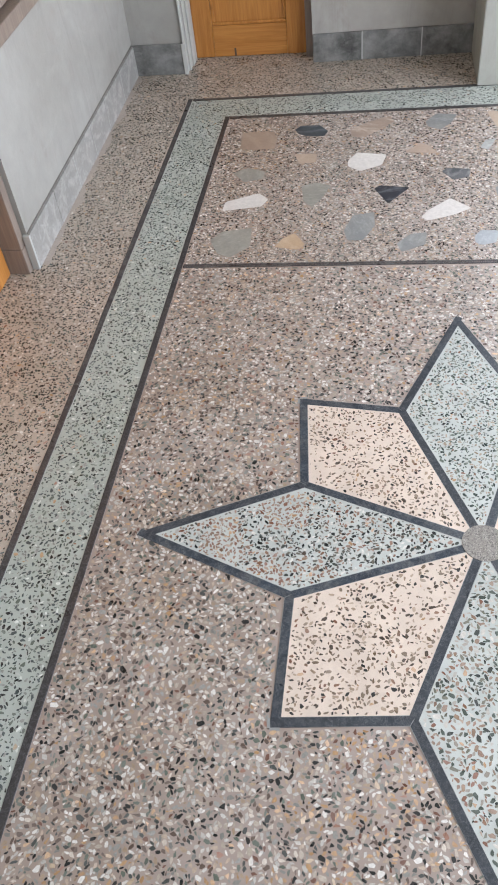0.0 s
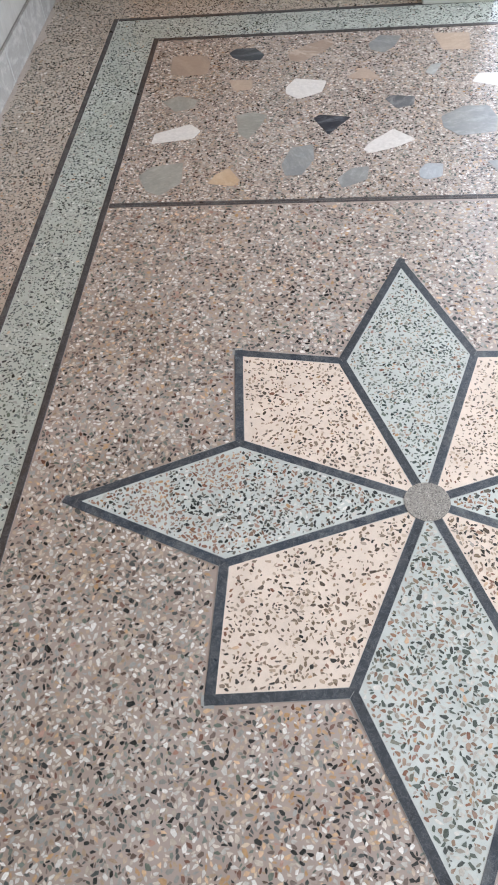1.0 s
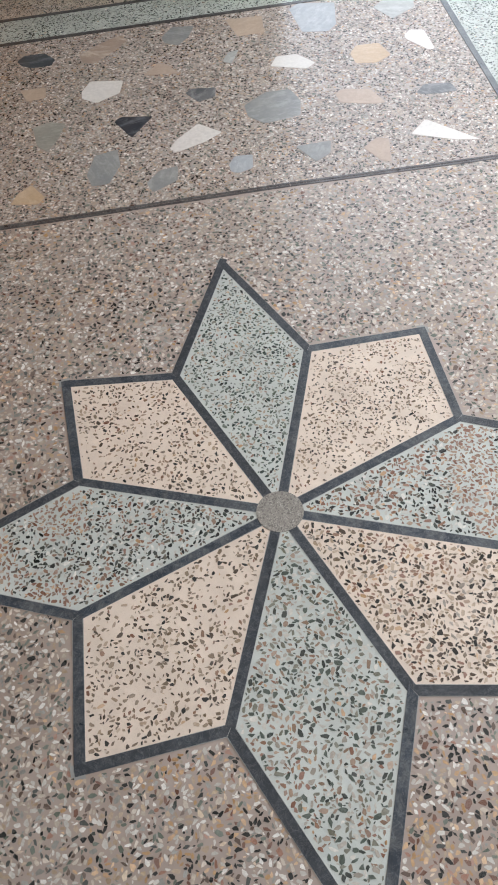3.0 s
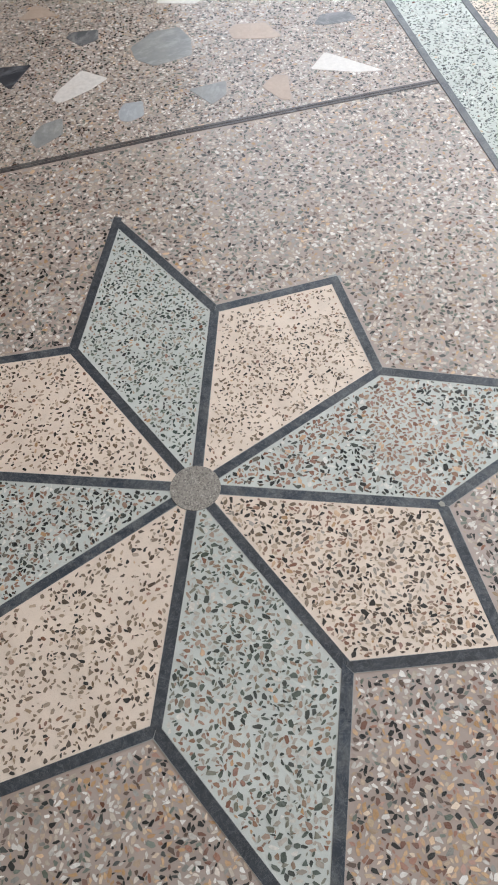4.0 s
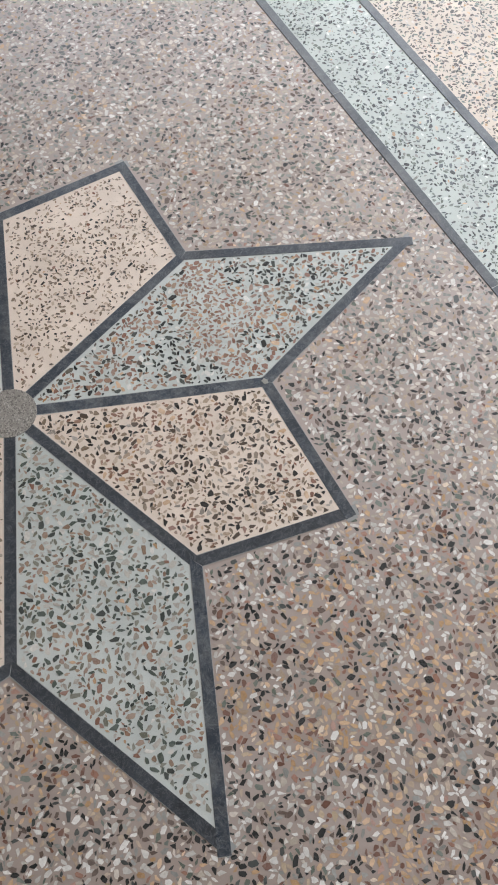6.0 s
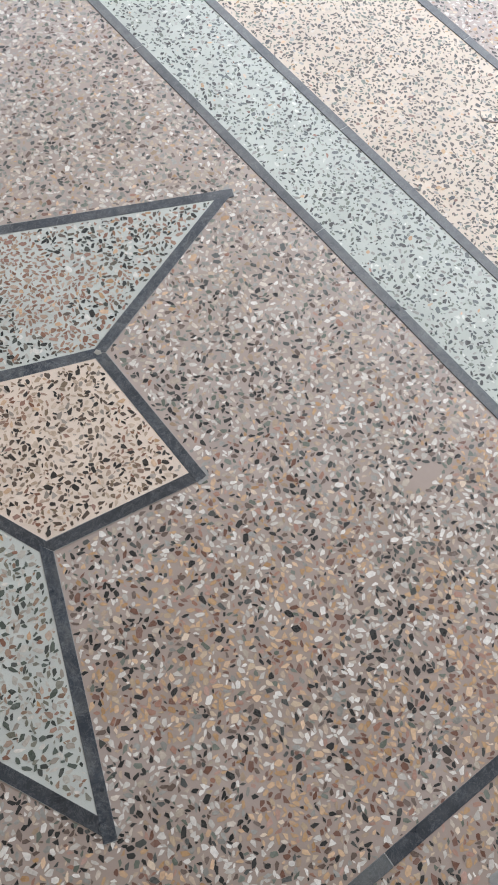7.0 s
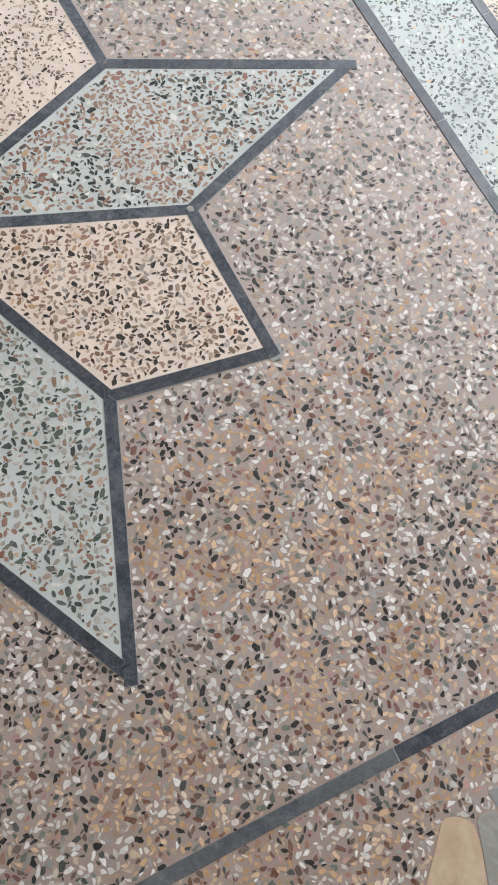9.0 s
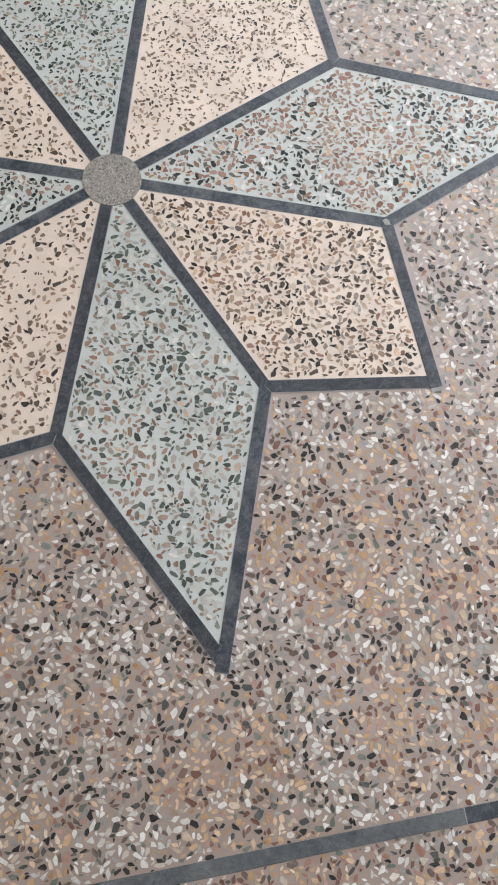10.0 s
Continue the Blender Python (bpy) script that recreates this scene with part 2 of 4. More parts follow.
STONES = {
    "taupe": marble("taupe_marble", srgb(166, 146, 128), srgb(182, 164, 146), srgb(154, 134, 118), 8, 0.3),
    "tan": marble("tan_marble", srgb(184, 164, 144), srgb(197, 179, 159), srgb(172, 151, 132), 8, 0.3),
    "pinktan": marble("pink_tan_marble", srgb(180, 160, 143), srgb(192, 174, 157), srgb(170, 150, 133), 8, 0.3),
    "orange": marble("honey_marble", srgb(190, 166, 138), srgb(204, 184, 158), srgb(180, 153, 122), 10, 0.4),
    "white": marble("white_marble", srgb(216, 211, 203), srgb(202, 197, 190), srgb(208, 201, 193), 5, 0.25),
    "black": marble("black_marble", srgb(52, 54, 60), srgb(150, 152, 156), srgb(38, 40, 46), 7, 0.3),
    "dark": marble("dark_green_marble", srgb(70, 78, 82), srgb(142, 146, 148), srgb(54, 62, 68), 8, 0.35),
    "darkgrey": marble("dark_mottled_marble", srgb(112, 112, 112), srgb(160, 158, 154), srgb(76, 78, 80), 14, 0.5),
    "grey": marble("grey_marble", srgb(168, 168, 162), srgb(190, 190, 186), srgb(152, 152, 148), 9, 0.5),
    "bluegrey": marble("blue_grey_marble", srgb(146, 145, 140), srgb(172, 172, 169), srgb(126, 128, 127), 13, 0.4),
    "bluepale": marble("pale_blue_grey_marble", srgb(168, 171, 172), srgb(190, 192, 192), srgb(150, 154, 157), 12, 0.45),
    "greygreen": marble("grey_green_marble", srgb(152, 149, 139), srgb(172, 169, 160), srgb(136, 134, 124), 13, 0.4),
    "brownvein": marble("veined_brown_marble", srgb(168, 148, 132), srgb(204, 190, 174), srgb(154, 134, 118), 7, 0.6),
}
skirting_pale = marble("pale_skirting_marble", srgb(158, 155, 149), srgb(192, 189, 184), srgb(134, 132, 127), 5, 0.5)
skirting_dark = marble("grey_skirting_marble", srgb(146, 145, 141), srgb(160, 159, 155), srgb(66, 65, 62), 7, 0.25)


def plaster_wall(name, colour, stain):
    n = Nodes(name, 0.85, specular=0.2)
    big = n.noise(1.6, 5, 0.6)
    col = n.mix(n.span(big, 0.35, 0.7, 0, 1), colour, stain)
    col = n.tone(col, value=n.span(n.noise(14, 6, 0.7), 0.3, 0.7, 0.95, 1.05))
    smear = n.noise(5, 6, 0.7, 0.8)
    col = n.mix(n.ramp(smear, (0.56, (0, 0, 0)), (0.74, (0.45, 0.45, 0.45))), col, srgb(142, 130, 122))
    runs = n.noise(2.2, 6, 0.7, 0.6, vector=n.space((3.2, 3.2, 0.5)))
    col = n.mix(n.ramp(runs, (0.52, (0, 0, 0)), (0.72, (0.4, 0.4, 0.4))), col, n.tone(stain, value=0.74))
    wiped = n.noise(3.4, 5, 0.65, 1.0, vector=n.space((1, 1, 1.6)))
    col = n.mix(n.ramp(wiped, (0.58, (0, 0, 0)), (0.70, (0.3, 0.3, 0.3))), col, n.tone(colour, value=1.12))
    n.bump(n.noise(60, 6, 0.6), 0.25, 0.003)
    return n.done(col)


west_plaster = plaster_wall("smudged_grey_plaster", srgb(160, 157, 151), srgb(144, 140, 133))
plaster = plaster_wall("grey_white_plaster", srgb(170, 166, 159), srgb(150, 145, 137))
ceiling_paint = plaster_wall("white_ceiling_paint", srgb(206, 204, 200), srgb(194, 192, 188))


def timber(name, light, dark, along=2, knots=True, rough=0.4):
    """Varnished pine: long grain, growth bands and a few knots."""
    n = Nodes(name, rough)
    scale = [14, 14, 14]
    scale[along] = 1.1
    grain = n.noise(3.0, 7, 0.65, 0.6, vector=n.space(tuple(scale)))
    col = n.mix(n.span(grain, 0.3, 0.7, 0, 1), light, dark)
    fine = [220, 220, 220]
    fine[along] = 6
    col = n.tone(col, value=n.span(n.noise(1.0, 3, vector=n.space(tuple(fine))), 0.3, 0.7, 0.88, 1.08))
    if knots:
        spot = [4.5, 4.5, 4.5]
        spot[along] = 2.6
        k = n.cells(1.4, vector=n.space(tuple(spot)))
        col = n.mix(n.ramp(k, (0.03, (0.8, 0.8, 0.8)), (0.10, (0, 0, 0))), col, srgb(92, 52, 22))
    n.bump(grain, 0.15, 0.001)
    return n.done(col)


pine = timber("varnished_pine", srgb(190, 132, 66), srgb(160, 102, 44))
pine_rail = timber("varnished_pine_cross_grain", srgb(190, 132, 66), srgb(160, 102, 44), along=0)
frame_wood = timber("grey_brown_painted_wood", srgb(138, 124, 112), srgb(120, 106, 96), knots=False, rough=0.55)
shutter_wood = timber("tan_shutter_wood", srgb(172, 152, 128), srgb(156, 136, 112), along=1, knots=False, rough=0.55)
trim_paint = plaster_wall("white_painted_trim", srgb(192, 191, 186), srgb(172, 171, 166))
pillar_paint = plaster_wall("grey_green_painted_plaster", srgb(172, 172, 163), srgb(159, 158, 148))


def hub_material():
    n = Nodes("speckled_granite", 0.6)
    a = n.cells(400, output="Color")
    col = n.ramp(a, (0, srgb(106, 101, 94)), (0.3, srgb(136, 130, 121)), (0.7, srgb(156, 150, 140)), (0.9, srgb(176, 170, 160)), constant=True)
    n.bump(n.noise(300, 4), 0.4, 0.001)
    return n.done(col)


granite = hub_material()
grout = cement("pale_joint_grout", srgb(150, 150, 146), srgb(140, 140, 136), srgb(170, 170, 166))
putty = cement("white_putty", srgb(186, 185, 181), srgb(166, 165, 161), srgb(202, 201, 198), rough=(0.5, 0.7))
dusty_joint = cement("grey_open_joint", srgb(108, 103, 97), srgb(122, 117, 110), srgb(92, 87, 82), rough=(0.6, 0.8))
pale_smear = cement("pale_floor_smear", srgb(186, 174, 163), srgb(172, 160, 149), srgb(132, 120, 110), 0.6, (0.3, 0.5))
ground_earth = cement("dry_courtyard_ground", srgb(150, 138, 120), srgb(136, 124, 108), srgb(170, 160, 142), rough=(0.8, 0.95))
crack_ink = cement("dark_crack_filler", srgb(84, 66, 56), srgb(96, 76, 64), srgb(70, 56, 48))


# Building blocks
def part(name, bm, material, parent=None, label=""):
    me = bpy.data.meshes.new(name)
    bm.to_mesh(me)
    bm.free()
    me.materials.append(material)
    ob = new(name, me)
    ob.parent = parent
    return tagged(ob, label) if label else ob


def box_mesh(x0, x1, y0, y1, z0, z1, bevel=0.0):
    bm = bmesh.new()
    m = Matrix.LocRotScale(((x0 + x1) / 2, (y0 + y1) / 2, (z0 + z1) / 2), None, (x1 - x0, y1 - y0, z1 - z0))
    bmesh.ops.create_cube(bm, size=1, matrix=m)
    if bevel:
        bmesh.ops.bevel(bm, geom=bm.edges[:], offset=bevel, segments=2, affect="EDGES", profile=0.5)
    return bm


def slab_mesh(poly, z0, z1, bevel=0.0):
    """A flat piece with the outline poly (counter-clockwise) between two heights."""
    bm = bmesh.new()
    low = [bm.verts.new((x, y, z0)) for x, y in poly]
    top = [bm.verts.new((x, y, z1)) for x, y in poly]
    bm.faces.new(top)
    bm.faces.new(low[::-1])
    for i in range(len(poly)):
        j = (i + 1) % len(poly)
        bm.faces.new((low[i], low[j], top[j], top[i]))
    bmesh.ops.recalc_face_normals(bm, faces=bm.faces[:])
    if bevel:
        edges = [e for e in bm.edges if all(abs(v.co.z - z1) < 1e-6 for v in e.verts)]
        bmesh.ops.bevel(bm, geom=edges, offset=bevel, segments=1, affect="EDGES")
    return bm


def rect(x0, x1, y0, y1):
    return [(x0, y0), (x1, y0), (x1, y1), (x0, y1)]


def empty(name, at=(0, 0, 0), parent=None):
    ob = new(name)
    ob.location = at
    ob.empty_display_size = 0.1
    ob.parent = parent
    return ob


# Heights of the ground floor's layers: cement, chips, petals, petal chips, strips
Z_CEMENT, Z_CHIP, Z_PETAL, Z_PETAL_CHIP, Z_STRIP = 0.0, 0.0005, 0.0009, 0.0014, 0.0018

# Lines of the floor's plan: the border was laid slightly out of square
EAST_IN, EAST_OUT, EAST_FAR = 1.047, 1.285, 1.732
SOUTH_IN, SOUTH_OUT = -2.39, -2.6
WALL_W, WALL_N, WALL_S = -1.545, 2.845, -4.2
LINE, BROWN_LINE = 0.0238, 0.0205


def west_in(y):
    return -1.010 + 0.0252 * y


def west_out(y):
    return -1.2255 + 0.029 * y


def south_div(x):
    return -1.190 - 0.053 * x


NW_IN, NW_OUT = (-0.952, 2.298), (-1.1534, 2.485)
NE_IN, NE_OUT = (EAST_IN, 2.332), (EAST_OUT, 2.539)
SW_IN, SW_OUT = (west_in(SOUTH_IN), SOUTH_IN), (west_out(SOUTH_OUT), SOUTH_OUT)
SE_IN, SE_OUT = (EAST_IN, SOUTH_IN), (EAST_OUT, SOUTH_OUT)
DIV_NW, DIV_NE = (west_in(1.179), 1.179), (EAST_IN, 1.177)
DIV_SW, DIV_SE = (west_in(-1.137), south_div(-1.038)), (EAST_IN, south_div(EAST_IN))


def inset(poly, edges):
    """poly (counter-clockwise) with each edge moved inwards by its own distance."""
    n = len(poly)
    edges = edges if isinstance(edges, tuple) else (edges,) * n
    lines = []
    for i, d in enumerate(edges):
        a, b = Vector(poly[i]), Vector(poly[(i + 1) % n])
        way = (b - a).normalized()
        lines.append((a + Vector((-way.y, way.x)) * d, way))
    out = []
    for i in range(n):
        (p, u), (q, v) = lines[i - 1], lines[i]
        cross = u.x * v.y - u.y * v.x
        k = ((q.x - p.x) * v.y - (q.y - p.y) * v.x) / cross
        out.append((p.x + u.x * k, p.y + u.y * k))
    return out


floor = part("floor", box_mesh(-2.0, 2.95, -4.6, 3.4, -0.12, -0.012), grout)
tagged(floor, "patterned terrazzo floor with slate divider strips", "floor", kind="structure")

# Terrazzo fields: outline, cement, label
FIELDS = {
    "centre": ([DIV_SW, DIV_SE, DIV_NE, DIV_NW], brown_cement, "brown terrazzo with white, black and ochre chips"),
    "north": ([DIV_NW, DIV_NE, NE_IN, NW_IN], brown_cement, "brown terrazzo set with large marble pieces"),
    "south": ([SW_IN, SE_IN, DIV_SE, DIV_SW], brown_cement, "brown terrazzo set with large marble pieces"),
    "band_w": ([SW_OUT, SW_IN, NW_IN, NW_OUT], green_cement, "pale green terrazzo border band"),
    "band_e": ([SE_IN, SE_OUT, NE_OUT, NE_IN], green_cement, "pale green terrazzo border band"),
    "band_n": ([NW_IN, NE_IN, NE_OUT, NW_OUT], green_cement, "pale green terrazzo border band"),
    "band_s": ([SW_OUT, SE_OUT, SE_IN, SW_IN], green_cement, "pale green terrazzo border band"),
    "aisle_w": ([(-1.95, SOUTH_OUT), SW_OUT, NW_OUT, NE_OUT, (EAST_OUT, 3.30), (-1.95, 3.30)], beige_cement, "beige terrazzo aisle along the walls"),
    "aisle_e": ([SE_OUT, (EAST_FAR, SOUTH_OUT), (EAST_FAR, 3.30), (EAST_OUT, 3.30)], cream_cement, "cream terrazzo aisle with small dark chips"),
    "far_e": (rect(EAST_FAR, 2.90, SOUTH_OUT, 3.30), brown_cement, "brown terrazzo towards the veranda"),
    "aisle_s": (rect(-1.95, 2.90, -4.5, SOUTH_OUT), beige_cement, "beige terrazzo aisle behind"),
}
field_of = {}
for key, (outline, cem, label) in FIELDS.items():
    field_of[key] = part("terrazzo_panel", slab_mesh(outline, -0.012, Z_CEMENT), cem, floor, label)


# Slate divider strips of the border
putty_grey = cement("pale_grey_joint", srgb(168, 168, 164), srgb(156, 156, 152), srgb(180, 180, 176))


def strip_mesh(a, b, width, wobble, cut_a=0.0, cut_b=0.0):
    """A strip from a to b with slightly uneven sides; the ends may be mitred by cut (metres at each side)."""
    a, b = Vector((*a, 0)), Vector((*b, 0))
    way = (b - a).normalized()
    side = Vector((-way.y, way.x, 0)) * (width / 2)
    steps = max(2, int((b - a).length / 0.12))
    left, right = [], []
    for i in range(steps + 1):
        p = a.lerp(b, i / steps)
        shift = way * (cut_a if i == 0 else cut_b if i == steps else 0)
        k = 1 + wobble * noise.noise(p * 7)
        left.append(p + side * k + shift)
        right.append(p - side * (1 + wobble * noise.noise(p * 7 + Vector((9, 3, 1)))) - shift)
    ring = [(p.x, p.y) for p in right] + [(p.x, p.y) for p in reversed(left)]
    return slab_mesh(ring, -0.008, Z_STRIP, 0.0006)


def border_line(start, end, cuts, stone=slate, width=LINE):
    """A run of strips laid end to end with a hair joint at each cut (fractions of the run)."""
    (x0, y0), (x1, y1) = start, end
    cuts = [0.0, *cuts, 1.0]
    length = math.hypot(x1 - x0, y1 - y0)
    for k, (u, v) in enumerate(zip(cuts, cuts[1:])):
        gap = 0.0009 / length
        a = (x0 + (x1 - x0) * (u + gap), y0 + (y1 - y0) * (u + gap))
        b = (x0 + (x1 - x0) * (v - gap), y0 + (y1 - y0) * (v - gap))
        part("divider_strip", strip_mesh(a, b, width, 0.14), stone[k] if isinstance(stone, tuple) else stone, floor)
        if v < 1:
            c = (x0 + (x1 - x0) * (v + gap), y0 + (y1 - y0) * (v + gap))
            part("joint", strip_mesh(b, c, width * 0.92, 0.0), putty_grey, floor)


h = LINE / 2
border_line(SW_IN, (NW_IN[0], NW_IN[1] + h), (0.2,), brown_slate, BROWN_LINE)
border_line(SW_OUT, (NW_OUT[0], NW_OUT[1] + h), (0.2, 0.62), brown_slate, BROWN_LINE)
# east lines are paler to stand in for the sky reflected on them
border_line((EAST_IN, SOUTH_IN - h), (EAST_IN, NE_IN[1] + h), (0.14, 0.29, 0.46, 0.6, 0.79), dusty_sheen_slate)
border_line((EAST_OUT, SOUTH_OUT - h), (EAST_OUT, NE_OUT[1] + h), (0.17, 0.33, 0.5, 0.66, 0.84), dusty_sheen_slate)
border_line((EAST_FAR, SOUTH_OUT), (EAST_FAR, 3.2), (0.2, 0.45, 0.7), dusty_sheen_slate)
border_line((NW_IN[0] + h, NW_IN[1]), (EAST_IN - h, NE_IN[1]), (), brown_slate, BROWN_LINE)
border_line((NW_OUT[0] + h, NW_OUT[1]), (EAST_OUT - h, NE_OUT[1]), (), brown_slate, BROWN_LINE)
# the northern divider is two thin strips with a pale seam between them
for side in (-0.0060, 0.0060):
    border_line((DIV_NW[0] + h, DIV_NW[1] + side), (0.25, 1.186 + side), (), brown_slate, 0.0094)
    border_line((0.25, 1.186 + side), (EAST_IN - h, DIV_NE[1] + side - 0.006), (), brown_slate, 0.0094)
border_line((DIV_SW[0] + h, DIV_SW[1]), (EAST_IN - h, DIV_SE[1]), (0.31, 0.662), (dusty_sheen_slate, dusty_sheen_slate, slate))
border_line((SW_IN[0] + h, SOUTH_IN), (EAST_IN - h, SOUTH_IN), (0.3, 0.66))
border_line((SW_OUT[0] + h, SOUTH_OUT), (EAST_OUT - h, SOUTH_OUT), (0.3, 0.7))

# Flower inlay: eight petals round a hub
HUB = (0.006, 0.003)
NOTCH = {"wnw": (-0.458, 0.177), "nnw": (-0.193, 0.463), "nne": (0.168, 0.486), "ene": (0.489, 0.185),
         "ese": (0.495, -0.184), "sse": (0.195, -0.456), "ssw": (-0.179, -0.471), "wsw": (-0.471, -0.174)}
TIP = {"w": (-0.872, -0.007), "nw": (-0.482, 0.495), "n": (-0.013, 0.870), "ne": (0.481, 0.489),
       "e": (0.943, -0.021), "se": (0.495, -0.509), "s": (0.020, -0.898), "sw": (-0.477, -0.496)}
PETALS = (("w", "wsw", "wnw"), ("nw", "wnw", "nnw"), ("n", "nnw", "nne"), ("ne", "nne", "ene"),
          ("e", "ene", "ese"), ("se", "ese", "sse"), ("s", "sse", "ssw"), ("sw", "ssw", "wsw"))
FLOWER = 0.0230

flower = empty("flower_inlay")
tagged(flower, "eight-petalled terrazzo flower inlay outlined in slate strips", "floor inlay")
petal_parts = {}
for tip, a, b in PETALS:
    outline = [HUB, NOTCH[b], TIP[tip], NOTCH[a]][::-1]
    pale = len(tip) == 1
    petal_parts[tip] = (part("petal", slab_mesh(outline, -0.006, Z_PETAL), petal_cement if pale else pink_cement, flower,
                             "pale green petal with mixed chips" if pale else "cream pink petal with dark chips"), outline)


def toward(a, b, d):
    """The point d metres from a on the way to b."""
    v = Vector(b) - Vector(a)
    return tuple(Vector(a) + v.normalized() * d)


def mitred(a, b, before, after, width):
    """A strip a to b whose ends meet its neighbours, which go on to before and after, along the bisectors."""
    a, b = Vector(a), Vector(b)
    way = (b - a).normalized()
    side = Vector((-way.y, way.x)) * (width / 2)

    def corner(p, other, sign):
        if other is None:
            return 0.0
        u = (Vector(other) - p).normalized()
        w = way if sign > 0 else -way
        bis = u + w
        if bis.length < 1e-4:
            return 0.0
        bis.normalize()
        along, across = bis.dot(way), bis.dot(side.normalized())
        return along / across * width / 2 if abs(across) > 0.12 else 0.0

    return strip_mesh(tuple(a), tuple(b), width, 0.07, corner(a, before, 1), corner(b, after, -1))


for i, (tip, a, b) in enumerate(PETALS):
    before, after = PETALS[i - 1][0], PETALS[(i + 1) % 8][0]
    # at the tip one strip is cut blunt and laps a little past the other
    part("divider_strip", mitred(NOTCH[a], toward(TIP[tip], NOTCH[a], -0.017 if len(tip) == 1 else -0.011), TIP[before], None, FLOWER), slate, flower)
    butted = part("divider_strip", mitred(toward(TIP[tip], NOTCH[b], -0.005), NOTCH[b], None, TIP[after], FLOWER), slate, flower)
    butted.location.z = -0.00015
for key, p in NOTCH.items():
    spoke = part("divider_strip", strip_mesh(toward(HUB, p, 0.05), toward(p, HUB, 0.004), FLOWER, 0.10), slate, flower)
    spoke.location.z = -0.0003

# Pale grout shows as a hair line along the strips
bm = bmesh.new()
ends = [(toward(HUB, q, 0.04), q) for q in NOTCH.values()]
ends += [(NOTCH[a], toward(TIP[tip], NOTCH[a], -0.018)) for tip, a, b in PETALS] + [(NOTCH[b], toward(TIP[tip], NOTCH[b], -0.018)) for tip, a, b in PETALS]
for k, (q0, q1) in enumerate(ends):
    q0, q1 = Vector(q0), Vector(q1)
    way = (q1 - q0).normalized()
    side = Vector((-way.y, way.x)) * (FLOWER / 2 + 0.0010)
    z = Z_PETAL_CHIP + 0.00003 + k * 0.000002
    bm.faces.new([bm.verts.new((*v, z)) for v in (q0 - side, q1 - side * 0.9, q1 + side * 0.9, q0 + side)])
part("joint_grout", bm, grout, flower, "pale grout along the slate strips")
part("wedge", slab_mesh([(0.488, -0.178), (0.490, -0.188), (0.499, -0.190), (0.501, -0.182), (0.496, -0.175)], -0.004, Z_STRIP + 0.0004, 0.0005), STONES["greygreen"], flower, "small pale stone wedge in the joint")

bm = bmesh.new()
bmesh.ops.create_cone(bm, cap_ends=True, segments=48, radius1=0.056, radius2=0.055, depth=0.012, matrix=Matrix.Translation((*HUB, -0.0035)))
part("hub", bm, granite, flower, "round speckled granite hub")


# The large marble pieces of the end panels
piece_outlines = []


PIECE_LABEL = {"taupe": "taupe marble piece", "tan": "tan marble piece", "pinktan": "pinkish tan marble piece", "orange": "honey-coloured marble piece",
               "white": "white marble piece", "black": "black marble piece", "dark": "dark green marble piece", "darkgrey": "dark mottled marble piece",
               "grey": "grey marble piece", "bluegrey": "streaked blue-grey marble piece", "bluepale": "pale blue-grey marble piece",
               "greygreen": "grey-green marble piece", "brownvein": "veined brown marble piece"}


def marble_piece(stone, x, y, *corners):
    """A broken flat stone round (x, y); its corners are given in centimetres from there."""
    pts = [(x + u / 100, y + v / 100) for u, v in corners]
    piece_outlines.append(pts)
    bm = slab_mesh(pts, -0.009, Z_CHIP + 0.0003)
    upright = [e for e in bm.edges if abs(e.verts[0].co.z - e.verts[1].co.z) > 0.005]
    bmesh.ops.bevel(bm, geom=upright, offset=0.004, segments=2, affect="EDGES")
    part("marble_piece", bm, STONES[stone], field_of["north" if y > 0 else "south"], PIECE_LABEL[stone])


marble_piece("taupe", -0.779, 2.071, (-7.9, -5.5), (-3.4, -6.7), (6.8, -6.6), (7.4, 2.3), (5.2, 8.1), (-8.3, 8.3))
marble_piece("dark", -0.564, 2.147, (-5, -2.1), (-1.1, -4.6), (6.1, -4.6), (7.7, -0.5), (3.5, 5.1), (-4.3, 5.1), (-7, 1.6))
marble_piece("brownvein", -0.305, 2.159, (-7.7, -7.1), (-3.3, -8.4), (3.2, -2.8), (9.9, 5), (7.8, 9.6), (-1.2, 5), (-8.9, -1.5))
marble_piece("bluegrey", -0.012, 2.194, (-5.2, -4.4), (0.1, -7.2), (4.8, -1.3), (7.5, 5.8), (-1.4, 6.9), (-6.1, 0))
marble_piece("pinktan", -0.091, 1.969, (6.3, -4.5), (2, 2.8), (-1.1, 4.3), (-7.1, -2.6))
marble_piece("tan", -0.566, 1.916, (-2.7, -4.1), (4, -3.3), (4.1, 3.7), (-5.3, 3.9))
marble_piece("white", -0.330, 1.877, (-6.3, -3.4), (-1.2, -7.3), (7.3, -2.9), (9.2, 5), (-2.9, 7.5), (-6.4, 1.2))
marble_piece("darkgrey", 0.034, 1.770, (-1.6, -5), (4.6, -3.1), (5.6, 2.7), (-3.1, 4), (-5.7, 1.6))
marble_piece("greygreen", -0.789, 1.799, (-2, -5.6), (5.1, -3.4), (6.1, 2.1), (-2, 5.5), (-7.3, 1.5))
marble_piece("greygreen", -0.517, 1.647, (-4, -5.9), (-0.4, -10), (3.3, -3.1), (6, 5.4), (0.8, 7.7), (-5.6, 5.8))
marble_piece("black", -0.233, 1.650, (0.1, -8.8), (8.4, 2.2), (-3, 4.3), (-5.4, 2.1))
